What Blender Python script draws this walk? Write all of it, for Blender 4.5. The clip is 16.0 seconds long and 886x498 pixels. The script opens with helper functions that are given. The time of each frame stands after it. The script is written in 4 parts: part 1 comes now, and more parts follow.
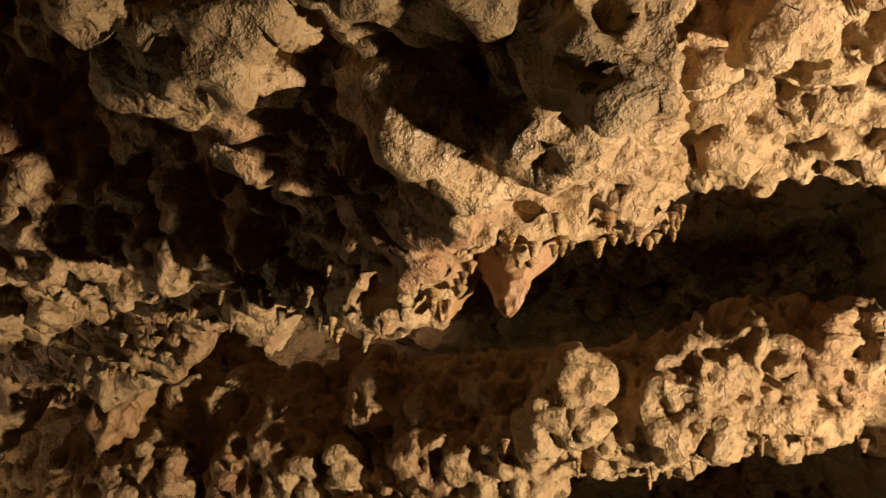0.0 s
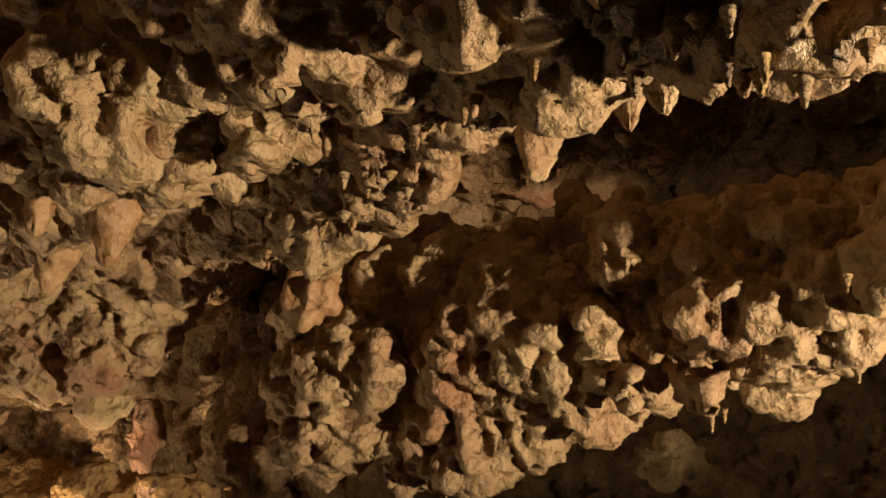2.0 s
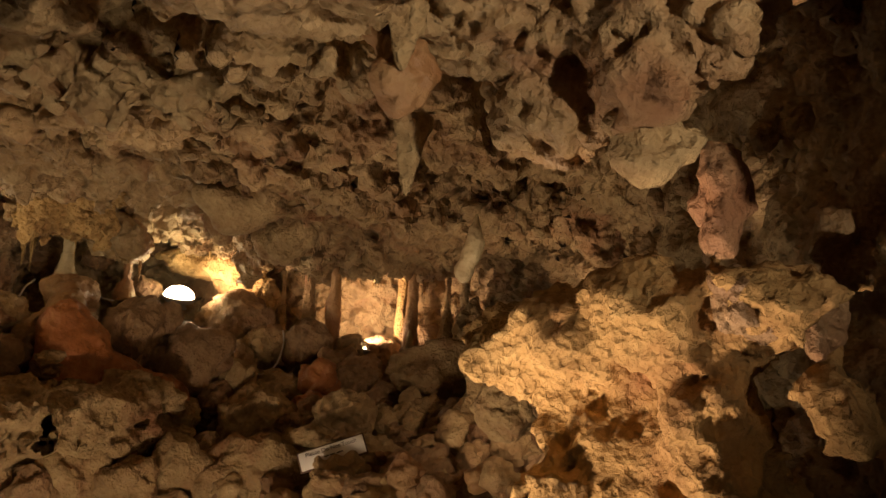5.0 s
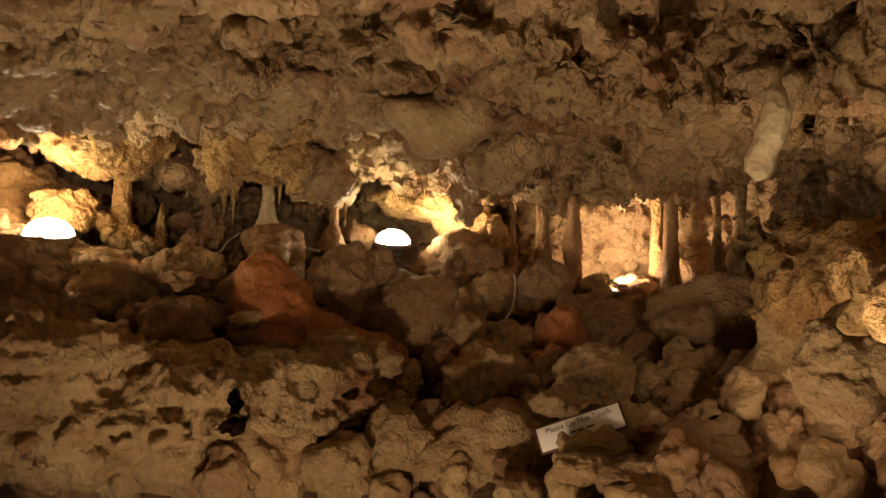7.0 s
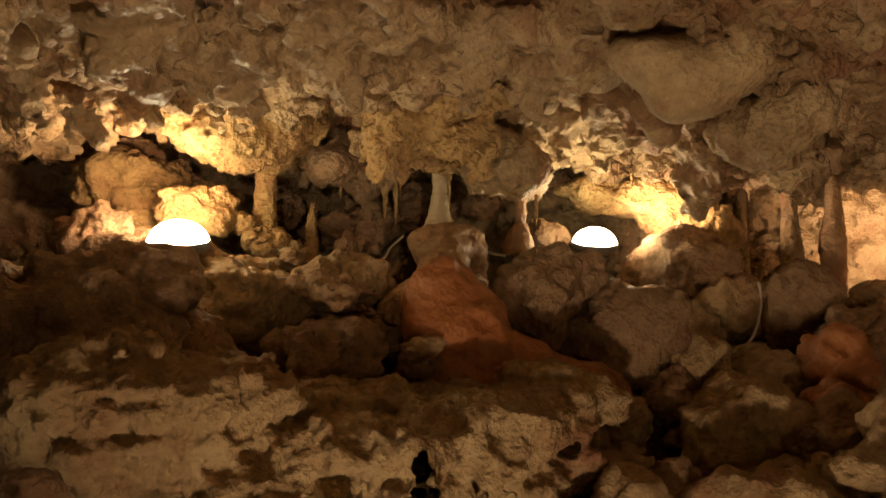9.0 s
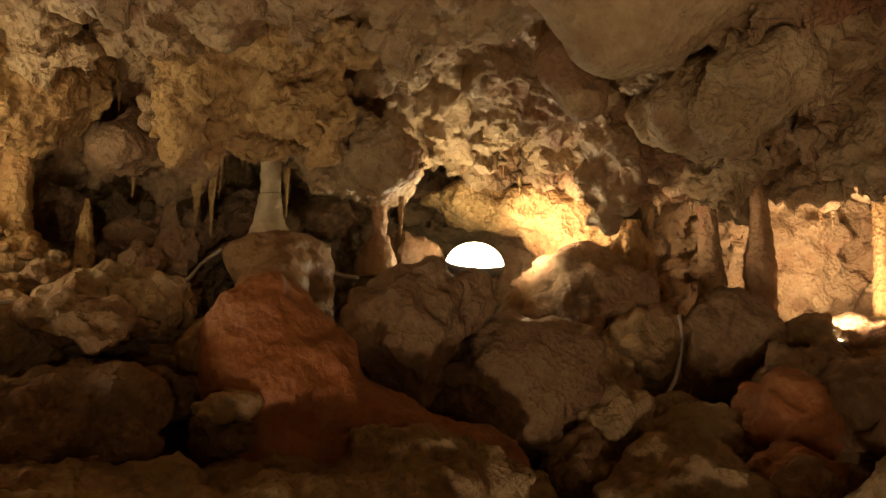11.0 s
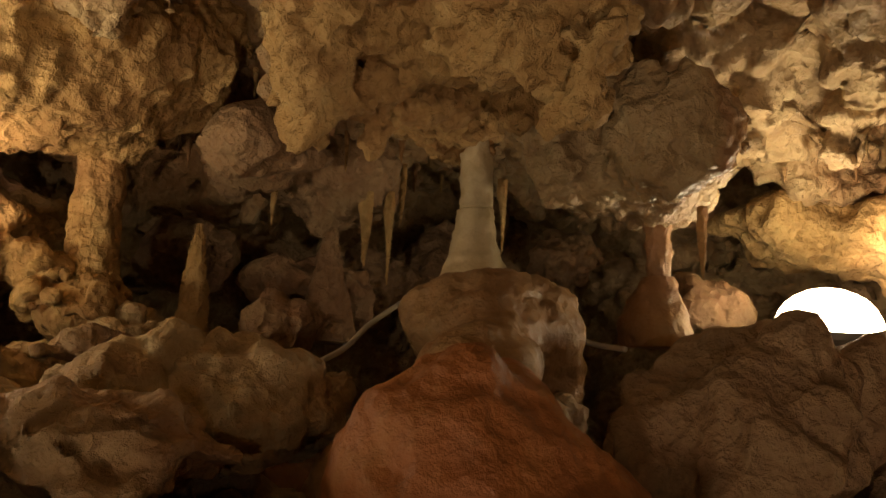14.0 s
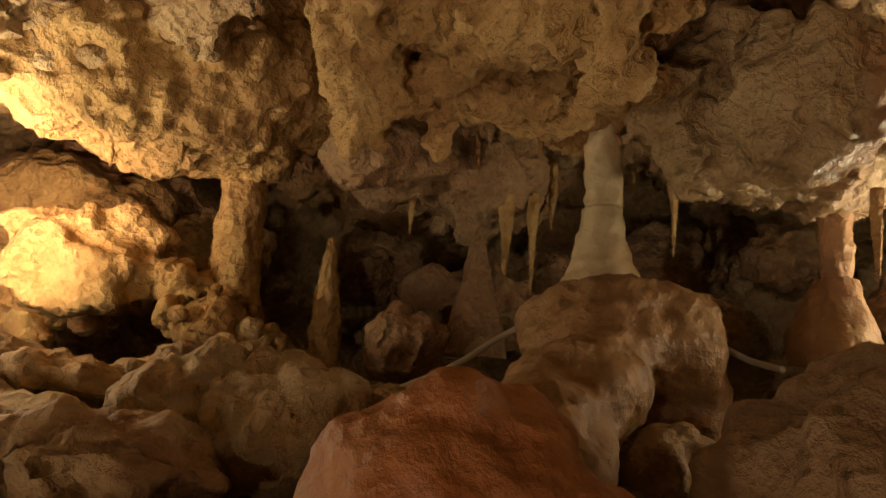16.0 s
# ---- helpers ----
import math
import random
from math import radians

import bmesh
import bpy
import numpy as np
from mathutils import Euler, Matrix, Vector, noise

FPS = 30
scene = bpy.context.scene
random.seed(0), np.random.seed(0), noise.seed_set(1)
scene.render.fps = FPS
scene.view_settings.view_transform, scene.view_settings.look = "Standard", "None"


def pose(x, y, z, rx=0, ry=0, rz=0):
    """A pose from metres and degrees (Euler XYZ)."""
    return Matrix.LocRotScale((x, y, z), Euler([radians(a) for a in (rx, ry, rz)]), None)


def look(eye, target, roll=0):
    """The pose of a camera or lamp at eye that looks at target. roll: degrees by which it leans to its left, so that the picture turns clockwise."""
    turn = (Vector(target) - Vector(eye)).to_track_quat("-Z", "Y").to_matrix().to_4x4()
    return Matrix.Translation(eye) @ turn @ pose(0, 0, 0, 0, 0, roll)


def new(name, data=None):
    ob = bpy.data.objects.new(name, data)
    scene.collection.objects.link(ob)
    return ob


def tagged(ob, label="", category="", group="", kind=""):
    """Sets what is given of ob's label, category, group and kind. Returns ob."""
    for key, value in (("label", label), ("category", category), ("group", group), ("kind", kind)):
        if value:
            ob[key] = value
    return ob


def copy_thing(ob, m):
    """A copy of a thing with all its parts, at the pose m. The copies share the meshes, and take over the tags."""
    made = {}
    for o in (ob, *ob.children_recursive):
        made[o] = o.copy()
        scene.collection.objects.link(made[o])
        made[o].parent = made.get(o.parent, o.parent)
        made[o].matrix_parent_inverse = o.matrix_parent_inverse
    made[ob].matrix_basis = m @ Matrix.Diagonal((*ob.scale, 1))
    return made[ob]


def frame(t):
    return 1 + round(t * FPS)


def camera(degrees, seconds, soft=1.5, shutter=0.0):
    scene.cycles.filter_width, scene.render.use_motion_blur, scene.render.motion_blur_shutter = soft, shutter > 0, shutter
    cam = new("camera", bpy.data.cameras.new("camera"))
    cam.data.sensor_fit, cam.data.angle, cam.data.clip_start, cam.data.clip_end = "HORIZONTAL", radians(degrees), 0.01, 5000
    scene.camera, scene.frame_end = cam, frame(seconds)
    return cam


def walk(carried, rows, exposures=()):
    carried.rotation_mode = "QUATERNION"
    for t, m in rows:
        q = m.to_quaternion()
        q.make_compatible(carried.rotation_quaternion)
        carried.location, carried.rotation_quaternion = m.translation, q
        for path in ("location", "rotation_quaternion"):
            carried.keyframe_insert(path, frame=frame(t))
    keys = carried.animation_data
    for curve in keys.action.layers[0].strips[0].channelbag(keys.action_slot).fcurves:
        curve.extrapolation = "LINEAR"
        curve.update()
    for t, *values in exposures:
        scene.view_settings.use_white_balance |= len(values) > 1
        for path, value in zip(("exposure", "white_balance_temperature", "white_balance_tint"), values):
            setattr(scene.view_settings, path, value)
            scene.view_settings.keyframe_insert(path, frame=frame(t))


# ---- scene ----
cam = camera(55.7, 16.0)
PATH = [
    (0, (0.157, 0.598, 1.757), (0.103, 2.438, 2.537), 5.3),
    (0.5, (0.084, 0.623, 1.752), (-0.023, 2.463, 2.529), 3.5),
    (1, (-0.004, 0.686, 1.741), (-0.074, 2.537, 2.497), 2.7),
    (1.5, (-0.09, 0.776, 1.724), (-0.157, 2.65, 2.418), 2.0),
    (2, (-0.165, 0.945, 1.719), (-0.366, 2.849, 2.298), 2.6),
    (2.5, (-0.213, 1.144, 1.725), (-0.672, 3.018, 2.251), 4.0),
    (3, (-0.25, 1.266, 1.721), (-0.953, 3.072, 2.216), 5.0),
    (3.5, (-0.352, 1.361, 1.691), (-1.203, 3.115, 2.138), 5.3),
    (4, (-0.486, 1.484, 1.668), (-1.418, 3.211, 2.052), 4.5),
    (4.5, (-0.585, 1.576, 1.607), (-1.612, 3.26, 1.936), 4.7),
    (4.7, (-0.613, 1.608, 1.597), (-1.688, 3.269, 1.887), 4.5),
    (6.8, (-1.21, 2.387, 1.6), (-2.777, 3.625, 1.703), 1.1),
    (7, (-1.272, 2.41, 1.597), (-2.855, 3.63, 1.691), 1.2),
    (7.5, (-1.469, 2.493, 1.614), (-3.183, 3.522, 1.688), 0.8),
    (8, (-1.673, 2.608, 1.627), (-3.439, 3.542, 1.702), 0.7),
    (8.5, (-1.897, 2.654, 1.604), (-3.663, 3.588, 1.695), 0.9),
    (9, (-2.167, 2.681, 1.625), (-3.922, 3.634, 1.728), 0.6),
    (9.5, (-2.365, 2.801, 1.625), (-4.079, 3.827, 1.724), -0.5),
    (9.7, (-2.439, 2.887, 1.636), (-4.129, 3.952, 1.738), -0.6),
    (11.8, (-3.064, 3.197, 1.59), (-4.587, 4.46, 1.88), 1.6),
    (12, (-3.104, 3.219, 1.588), (-4.629, 4.473, 1.909), 1.5),
    (12.5, (-3.242, 3.305, 1.609), (-4.773, 4.542, 1.964), 1.1),
    (13, (-3.447, 3.406, 1.653), (-5.066, 4.534, 1.977), 0.9),
    (13.5, (-3.609, 3.487, 1.67), (-5.337, 4.442, 1.992), 1.4),
    (14, (-3.773, 3.619, 1.697), (-5.584, 4.403, 2.023), 2.0),
    (14.5, (-3.852, 3.701, 1.722), (-5.718, 4.347, 2.036), 1.7),
    (15, (-3.884, 3.796, 1.737), (-5.8, 4.276, 2.055), 1.9),
    (15.5, (-3.861, 3.884, 1.741), (-5.82, 4.142, 2.053), 2.7),
    (16, (-3.819, 3.945, 1.731), (-5.792, 4.036, 2.041), 3.1),
]
walk(cam, [(t, look(eye, target, roll)) for t, eye, target, roll in PATH],
     [(0, -0.05), (1.5, 0.4), (2.3, 0.3), (3, -0.15), (4.5, -0.25), (6.8, 0.12), (9.7, 0.05), (11.8, -0.4), (13.3, -0.4), (14.3, -0.4), (15.2, -0.2), (16, -0.15)])

# ---- world and lamps ----
world = bpy.data.worlds.new("world")
world.use_nodes = True
world.node_tree.nodes["Background"].inputs[0].default_value = (0.02, 0.012, 0.006, 1)
world.node_tree.nodes["Background"].inputs[1].default_value = 0.1
scene.world = world
WARM = (1.0, 0.67, 0.42)


def lamp_light(x, y, z, target, watts, angle=140, size=0.05, colour=WARM):
    data = bpy.data.lights.new("flood_beam", "SPOT")
    data.energy, data.spot_size, data.spot_blend = watts, radians(angle), 0.6
    data.shadow_soft_size, data.color = size, colour
    ob = new("flood_beam", data)
    ob.matrix_basis = look((x, y, z), target)
    return ob


lamp_light(-4.85, 4.97, 1.95, (-4.90, 5.5, 1.93), 24, 100)        # behind the middle boulders
lamp_light(-5.02, 3.22, 1.93, (-5.40, 3.10, 2.10), 16, 150, 0.05, (1.0, 0.62, 0.36))       # at the foot of the pale rocks
lamp_light(-4.25, 5.84, 1.66, (-4.30, 6.4, 1.85), 40, 165)        # below the row of columns
lamp_light(-2.02, 4.38, 1.46, (-2.65, 5.2, 1.72), 18, 100)        # behind the stones at the side wall
lamp_light(1.78, 1.02, 1.40, (0.0, 1.90, 2.38), 330, 54, 0.05, (1.0, 0.77, 0.54))   # by the first ledges
lamp_light(-2.55, 3.0, 0.42, (-3.45, 4.2, 2.0), 54, 122)           # low at the path; unseen, added as fill for the chamber
lamp_light(-2.35, 2.85, 0.42, (-1.45, 2.80, 1.95), 36, 46)         # beside it, towards the low roof; also an unseen added fill
lamp_light(-1.92, 2.52, 0.44, (-1.24, 3.0, 1.62), 170, 30)         # beside it, towards the side rocks

# ---- noise ----
RNG = np.random.default_rng(7)
TABLE = RNG.random((64, 64, 64)).astype(np.float32) * 2 - 1
JIT = RNG.random((32, 32, 32, 3)).astype(np.float32)


def vnoise(x, y, z):
    """Smooth value noise in -1..1."""
    xi, yi, zi = np.floor(x), np.floor(y), np.floor(z)
    u, v, w = x - xi, y - yi, z - zi
    u, v, w = u * u * (3 - 2 * u), v * v * (3 - 2 * v), w * w * (3 - 2 * w)
    a, b, c = xi.astype(np.int32) & 63, yi.astype(np.int32) & 63, zi.astype(np.int32) & 63
    a1, b1, c1 = (a + 1) & 63, (b + 1) & 63, (c + 1) & 63
    T = TABLE
    p = T[a, b, c] * (1 - u) + T[a1, b, c] * u
    q = T[a, b1, c] * (1 - u) + T[a1, b1, c] * u
    r = T[a, b, c1] * (1 - u) + T[a1, b, c1] * u
    s = T[a, b1, c1] * (1 - u) + T[a1, b1, c1] * u
    return (p * (1 - v) + q * v) * (1 - w) + (r * (1 - v) + s * v) * w


def fbm(x, y, z, f, octaves=3, gain=0.5):
    total, amp = 0, 1.0
    for k in range(octaves):
        total = total + amp * vnoise(x * f + 17.3 * k, y * f + 5.1 * k, z * f + 9.7 * k)
        f, amp = f * 2.07, amp * gain
    return total


def worley(x, y, z, f):
    """Distance to the nearest of scattered seeds, in cells."""
    x, y, z = x * f, y * f, z * f
    xi, yi, zi = np.floor(x).astype(np.int32), np.floor(y).astype(np.int32), np.floor(z).astype(np.int32)
    best = np.full(x.shape, 9.0, np.float32)
    for i in (-1, 0, 1):
        for j in (-1, 0, 1):
            for k in (-1, 0, 1):
                J = JIT[(xi + i) & 31, (yi + j) & 31, (zi + k) & 31]
                d = (xi + i + J[..., 0] - x) ** 2 + (yi + j + J[..., 1] - y) ** 2 + (zi + k + J[..., 2] - z) ** 2
                best = np.minimum(best, d)
    return np.sqrt(best)


def step(a, b, x):
    u = np.clip((x - a) / (b - a), 0, 1)
    return u * u * (3 - 2 * u)


# ---- mesh helpers ----
def mesh_from(name, verts, faces, material, smooth=True):
    me = bpy.data.meshes.new(name)
    verts = np.asarray(verts, np.float32)
    faces = np.asarray(faces, np.int32)
    n = faces.shape[1]
    me.vertices.add(len(verts))
    me.vertices.foreach_set("co", verts.ravel())
    me.loops.add(faces.size)
    me.loops.foreach_set("vertex_index", faces.ravel())
    me.polygons.add(len(faces))
    me.polygons.foreach_set("loop_start", np.arange(0, faces.size, n, dtype=np.int32))
    me.polygons.foreach_set("use_smooth", np.full(len(faces), smooth))
    me.update(calc_edges=True)
    me.validate()
    me.materials.append(material)
    return me


def normals_of(V, F):
    a, b, c = V[F[:, 0]], V[F[:, 1]], V[F[:, 2]]
    fn = np.cross(b - a, c - a)
    if F.shape[1] == 4:
        fn = np.cross(V[F[:, 2]] - V[F[:, 0]], V[F[:, 3]] - V[F[:, 1]])
    N = np.zeros_like(V)
    for k in range(F.shape[1]):
        for ax in range(3):
            N[:, ax] += np.bincount(F[:, k], fn[:, ax], len(V))
    return N / np.maximum(np.linalg.norm(N, axis=1, keepdims=True), 1e-9)


def surface_net(f, origin, h):
    """The surface on which the grid f is zero; f is above zero inside the rock."""
    sx, sy, sz = f.shape
    solid = f > 0
    shape = (sx - 1, sy - 1, sz - 1)
    acc = np.zeros((*shape, 3), np.float32)
    count = np.zeros(shape, np.float32)
    edges = []
    for ax in range(3):
        lo = [slice(None)] * 3
        hi = [slice(None)] * 3
        lo[ax], hi[ax] = slice(0, -1), slice(1, None)
        idx = np.argwhere(solid[tuple(lo)] != solid[tuple(hi)])
        o1, o2 = [a for a in range(3) if a != ax]
        ok = (idx[:, o1] > 0) & (idx[:, o2] > 0) & (idx[:, o1] < f.shape[o1] - 1) & (idx[:, o2] < f.shape[o2] - 1)
        idx = idx[ok]
        e = np.zeros(3, int)
        e[ax] = 1
        f0 = f[tuple(idx.T)]
        f1 = f[tuple((idx + e).T)]
        p = idx.astype(np.float32)
        p[:, ax] += f0 / (f0 - f1)
        corner = []
        for d1, d2 in ((0, 0), (1, 0), (1, 1), (0, 1)):
            c = idx.copy()
            c[:, o1] -= d1
            c[:, o2] -= d2
            acc[tuple(c.T)] += p
            count[tuple(c.T)] += 1
            corner.append(np.ravel_multi_index(tuple(c.T), shape))
        q = np.stack(corner, 1)
        flip = (f0 > 0) ^ (ax == 1)
        q[flip] = q[flip][:, ::-1]
        edges.append(q)
    F = np.concatenate(edges)
    used = np.unique(F)
    number = np.full(count.size, -1, np.int32)
    number[used] = np.arange(len(used))
    V = acc.reshape(-1, 3)[used] / count.reshape(-1)[used][:, None] * h + np.array(origin, np.float32)
    return V, number[F][:, ::-1]


def main_body(V, F, least=4000):
    """Leaves out loose crumbs."""
    lab = np.arange(len(V))
    while True:
        low = lab[F].min(1)
        nxt = lab.copy()
        for k in range(F.shape[1]):
            np.minimum.at(nxt, F[:, k], low)
        nxt = nxt[nxt]
        if (nxt == lab).all():
            break
        lab = nxt
    keep = np.bincount(lab, minlength=len(V))[lab] >= least
    number = np.cumsum(keep) - 1
    return V[keep], number[F[keep[F[:, 0]]]]


ICO = {}


def ico(level):
    if level not in ICO:
        bm = bmesh.new()
        bmesh.ops.create_icosphere(bm, subdivisions=level, radius=1)
        ICO[level] = (np.array([v.co[:] for v in bm.verts], np.float32),
                      np.array([[v.index for v in fc.verts] for fc in bm.faces], np.int32))
        bm.free()
    return ICO[level]


def part(name, bm, material, parent, label=""):
    """Links a bmesh, or a mesh, as one object under a thing or a part."""
    if isinstance(bm, bmesh.types.BMesh):
        me = bpy.data.meshes.new(name)
        bm.to_mesh(me)
        bm.free()
        me.materials.append(material)
        for p in me.polygons:
            p.use_smooth = True
    else:
        me = bm
    ob = new(name, me)
    ob.parent = parent
    if label:
        ob["label"] = label
    return ob


# ---- materials ----
def rock(name, dark, mid, light, rough=0.8, scale=1.0, bump=0.72, pits=0.5, wet=0.0, stain=0.75):
    m = bpy.data.materials.new(name)
    m.use_nodes = True
    nt = m.node_tree
    n, L = nt.nodes, nt.links.new
    bsdf = n["Principled BSDF"]
    tc = n.new("ShaderNodeTexCoord")
    info = n.new("ShaderNodeObjectInfo")
    add = n.new("ShaderNodeVectorMath")
    add.operation = "ADD"
    mul = n.new("ShaderNodeVectorMath")
    mul.operation = "SCALE"
    L(info.outputs["Random"], mul.inputs["Scale"])
    mul.inputs[0].default_value = (31, 17, 23)
    L(tc.outputs["Object"], add.inputs[0])
    L(mul.outputs[0], add.inputs[1])

    def tex(sc, detail, rough_=0.6, dist=0.0):
        t = n.new("ShaderNodeTexNoise")
        t.inputs["Scale"].default_value = sc * scale
        t.inputs["Detail"].default_value = detail
        t.inputs["Roughness"].default_value = rough_
        t.inputs["Distortion"].default_value = dist
        L(add.outputs[0], t.inputs["Vector"])
        return t

    big, fine, grain = tex(3.5, 5, 0.6, 0.6), tex(22, 6, 0.65), tex(140, 4, 0.7)
    ramp = n.new("ShaderNodeValToRGB")
    e = ramp.color_ramp.elements
    e[0].position, e[0].color = 0.30, (*dark, 1)
    e[1].position, e[1].color = 0.72, (*light, 1)
    k = e.new(0.5)
    k.color = (*mid, 1)
    mixv = n.new("ShaderNodeMath")
    mixv.operation = "MULTIPLY_ADD"
    mixv.inputs[1].default_value = 0.55
    L(fine.outputs["Fac"], mixv.inputs[0])
    sc2 = n.new("ShaderNodeMath")
    sc2.operation = "MULTIPLY"
    sc2.inputs[1].default_value = 0.45
    L(big.outputs["Fac"], sc2.inputs[0])
    L(sc2.outputs[0], mixv.inputs[2])
    L(mixv.outputs[0], ramp.inputs["Fac"])
    iron = tex(1.9, 4, 0.55, 1.2)
    spread = n.new("ShaderNodeMapRange")
    spread.inputs["From Min"].default_value, spread.inputs["From Max"].default_value = 0.52, 0.72
    spread.inputs["To Max"].default_value = stain
    L(iron.outputs["Fac"], spread.inputs["Value"])
    dye = n.new("ShaderNodeMixRGB")
    dye.inputs["Color2"].default_value = (0.26, 0.10, 0.04, 1)
    L(spread.outputs[0], dye.inputs["Fac"])
    L(ramp.outputs["Color"], dye.inputs["Color1"])
    L(dye.outputs[0], bsdf.inputs["Base Color"])
    vor = n.new("ShaderNodeTexVoronoi")
    vor.inputs["Scale"].default_value = 55 * scale
    L(add.outputs[0], vor.inputs["Vector"])
    b1 = n.new("ShaderNodeBump")
    b1.inputs["Strength"].default_value = bump
    b1.inputs["Distance"].default_value = 0.045
    L(fine.outputs["Fac"], b1.inputs["Height"])
    b2 = n.new("ShaderNodeBump")
    b2.inputs["Strength"].default_value = pits
    b2.inputs["Distance"].default_value = 0.013
    L(vor.outputs["Distance"], b2.inputs["Height"])
    L(b1.outputs[0], b2.inputs["Normal"])
    b3 = n.new("ShaderNodeBump")
    b3.inputs["Strength"].default_value = 0.4
    b3.inputs["Distance"].default_value = 0.004
    L(grain.outputs["Fac"], b3.inputs["Height"])
    L(b2.outputs[0], b3.inputs["Normal"])
    L(b3.outputs[0], bsdf.inputs["Normal"])
    rr = n.new("ShaderNodeMapRange")
    rr.inputs["From Min"].default_value, rr.inputs["From Max"].default_value = 0.4, 0.65
    rr.inputs["To Min"].default_value, rr.inputs["To Max"].default_value = rough - wet, min(1.0, rough + 0.1)
    L(big.outputs["Fac"], rr.inputs["Value"])
    L(rr.outputs[0], bsdf.inputs["Roughness"])
    bsdf.inputs["Specular IOR Level"].default_value = 0.35 + 0.3 * (wet > 0)
    return m


def plain(name, colour, rough=0.5, metal=0.0, emit=0.0, glow=(1, 0.8, 0.5)):
    m = bpy.data.materials.new(name)
    m.use_nodes = True
    b = m.node_tree.nodes["Principled BSDF"]
    b.inputs["Base Color"].default_value = (*colour, 1)
    b.inputs["Roughness"].default_value = rough
    b.inputs["Metallic"].default_value = metal
    if emit:
        b.inputs["Emission Color"].default_value = (*glow, 1)
        b.inputs["Emission Strength"].default_value = emit
    return m


LIMESTONE = rock("pitted_limestone", (0.22, 0.13, 0.06), (0.40, 0.27, 0.13), (0.56, 0.43, 0.24), 0.75, wet=0.35)
TAN = rock("tan_limestone", (0.26, 0.16, 0.07), (0.44, 0.31, 0.15), (0.60, 0.46, 0.25), 0.8, wet=0.15)
PALE = rock("pale_limestone", (0.28, 0.165, 0.058), (0.48, 0.31, 0.125), (0.62, 0.45, 0.21), 0.8, pits=0.6)
BROWN = rock("brown_limestone", (0.17, 0.10, 0.05), (0.32, 0.20, 0.10), (0.46, 0.32, 0.17), 0.75, wet=0.2)
ORANGE = rock("orange_flowstone", (0.28, 0.095, 0.026), (0.42, 0.155, 0.046), (0.52, 0.27, 0.10), 0.6, bump=0.4, pits=0.3, wet=0.2)
WETROCK = rock("wet_limestone", (0.20, 0.12, 0.055), (0.34, 0.23, 0.11), (0.48, 0.36, 0.19), 0.5, wet=0.3)
OCHRE = rock("ochre_flowstone", (0.22, 0.115, 0.045), (0.36, 0.21, 0.09), (0.50, 0.34, 0.17), 0.6, bump=0.4, pits=0.3, wet=0.2)
CREAM = rock("cream_calcite", (0.46, 0.34, 0.18), (0.62, 0.50, 0.30), (0.70, 0.60, 0.40), 0.55, bump=0.15, pits=0.1, wet=0.15)
EARTH = rock("cave_earth", (0.10, 0.06, 0.03), (0.17, 0.10, 0.05), (0.24, 0.15, 0.08), 0.9)
WHITE_CALCITE = rock("yellow_white_calcite", (0.62, 0.52, 0.28), (0.75, 0.66, 0.40), (0.82, 0.75, 0.52), 0.6, bump=0.25, pits=0.3)
LAMP_GLASS = plain("lit_lamp_glass", (0.9, 0.9, 0.85), 0.3, emit=55)
CASING = plain("grey_lamp_casing", (0.25, 0.24, 0.22), 0.5, 0.4)
CABLE = plain("off_white_cable", (0.62, 0.56, 0.46), 0.5)
SIGN_FACE = plain("white_sign_face", (0.78, 0.76, 0.72), 0.45)
SIGN_EDGE = plain("brown_sign_edge", (0.10, 0.05, 0.03), 0.6)
INK = plain("dark_sign_ink", (0.06, 0.05, 0.05), 0.6)

# ---- cave plan ----
WALL = [(1.9, -1.0), (2.2, 1.0), (2.1, 3.0), (0.9, 3.55), (0.0, 3.55), (-0.5, 3.35), (-0.85, 3.2), (-1.30, 3.75), (-2.1, 4.75), (-2.7, 5.4), (-3.0, 5.65),
        (-3.35, 6.25), (-4.4, 6.4), (-5.0, 5.75), (-5.6, 5.5), (-6.3, 5.2), (-6.5, 4.0), (-6.3, 2.6), (-5.6, 1.6), (-4.0, 1.1), (-2.0, 0.0), (-0.8, -1.2)]
BEYOND = [(2.2, 1.35), (1.2, 1.5), (0.70, 1.60), (0.52, 1.66), (0.40, 1.58), (0.24, 1.52), (0.0, 1.62), (-0.24, 1.90), (-0.42, 2.16), (-0.76, 2.42), (-1.0, 2.66), (-0.95, 3.5), (2.6, 3.6)]
SECOND = [(1.4, 2.2), (0.72, 2.14), (0.42, 2.18), (0.0, 2.47), (-0.5, 2.70)]
HOLLOW = [(-0.34, 1.34), (-0.56, 1.42), (-0.85, 1.60)]
RIDGE = [(0.24, 1.10), (0.19, 1.22), (0.14, 1.32), (0.09, 1.44)]
FRONT = [(-4.6, 1.5), (-4.45, 2.6), (-4.3, 3.4), (-4.25, 4.0), (-3.6, 4.35), (-2.9, 4.4), (-2.0, 4.2), (-1.2, 3.7)]


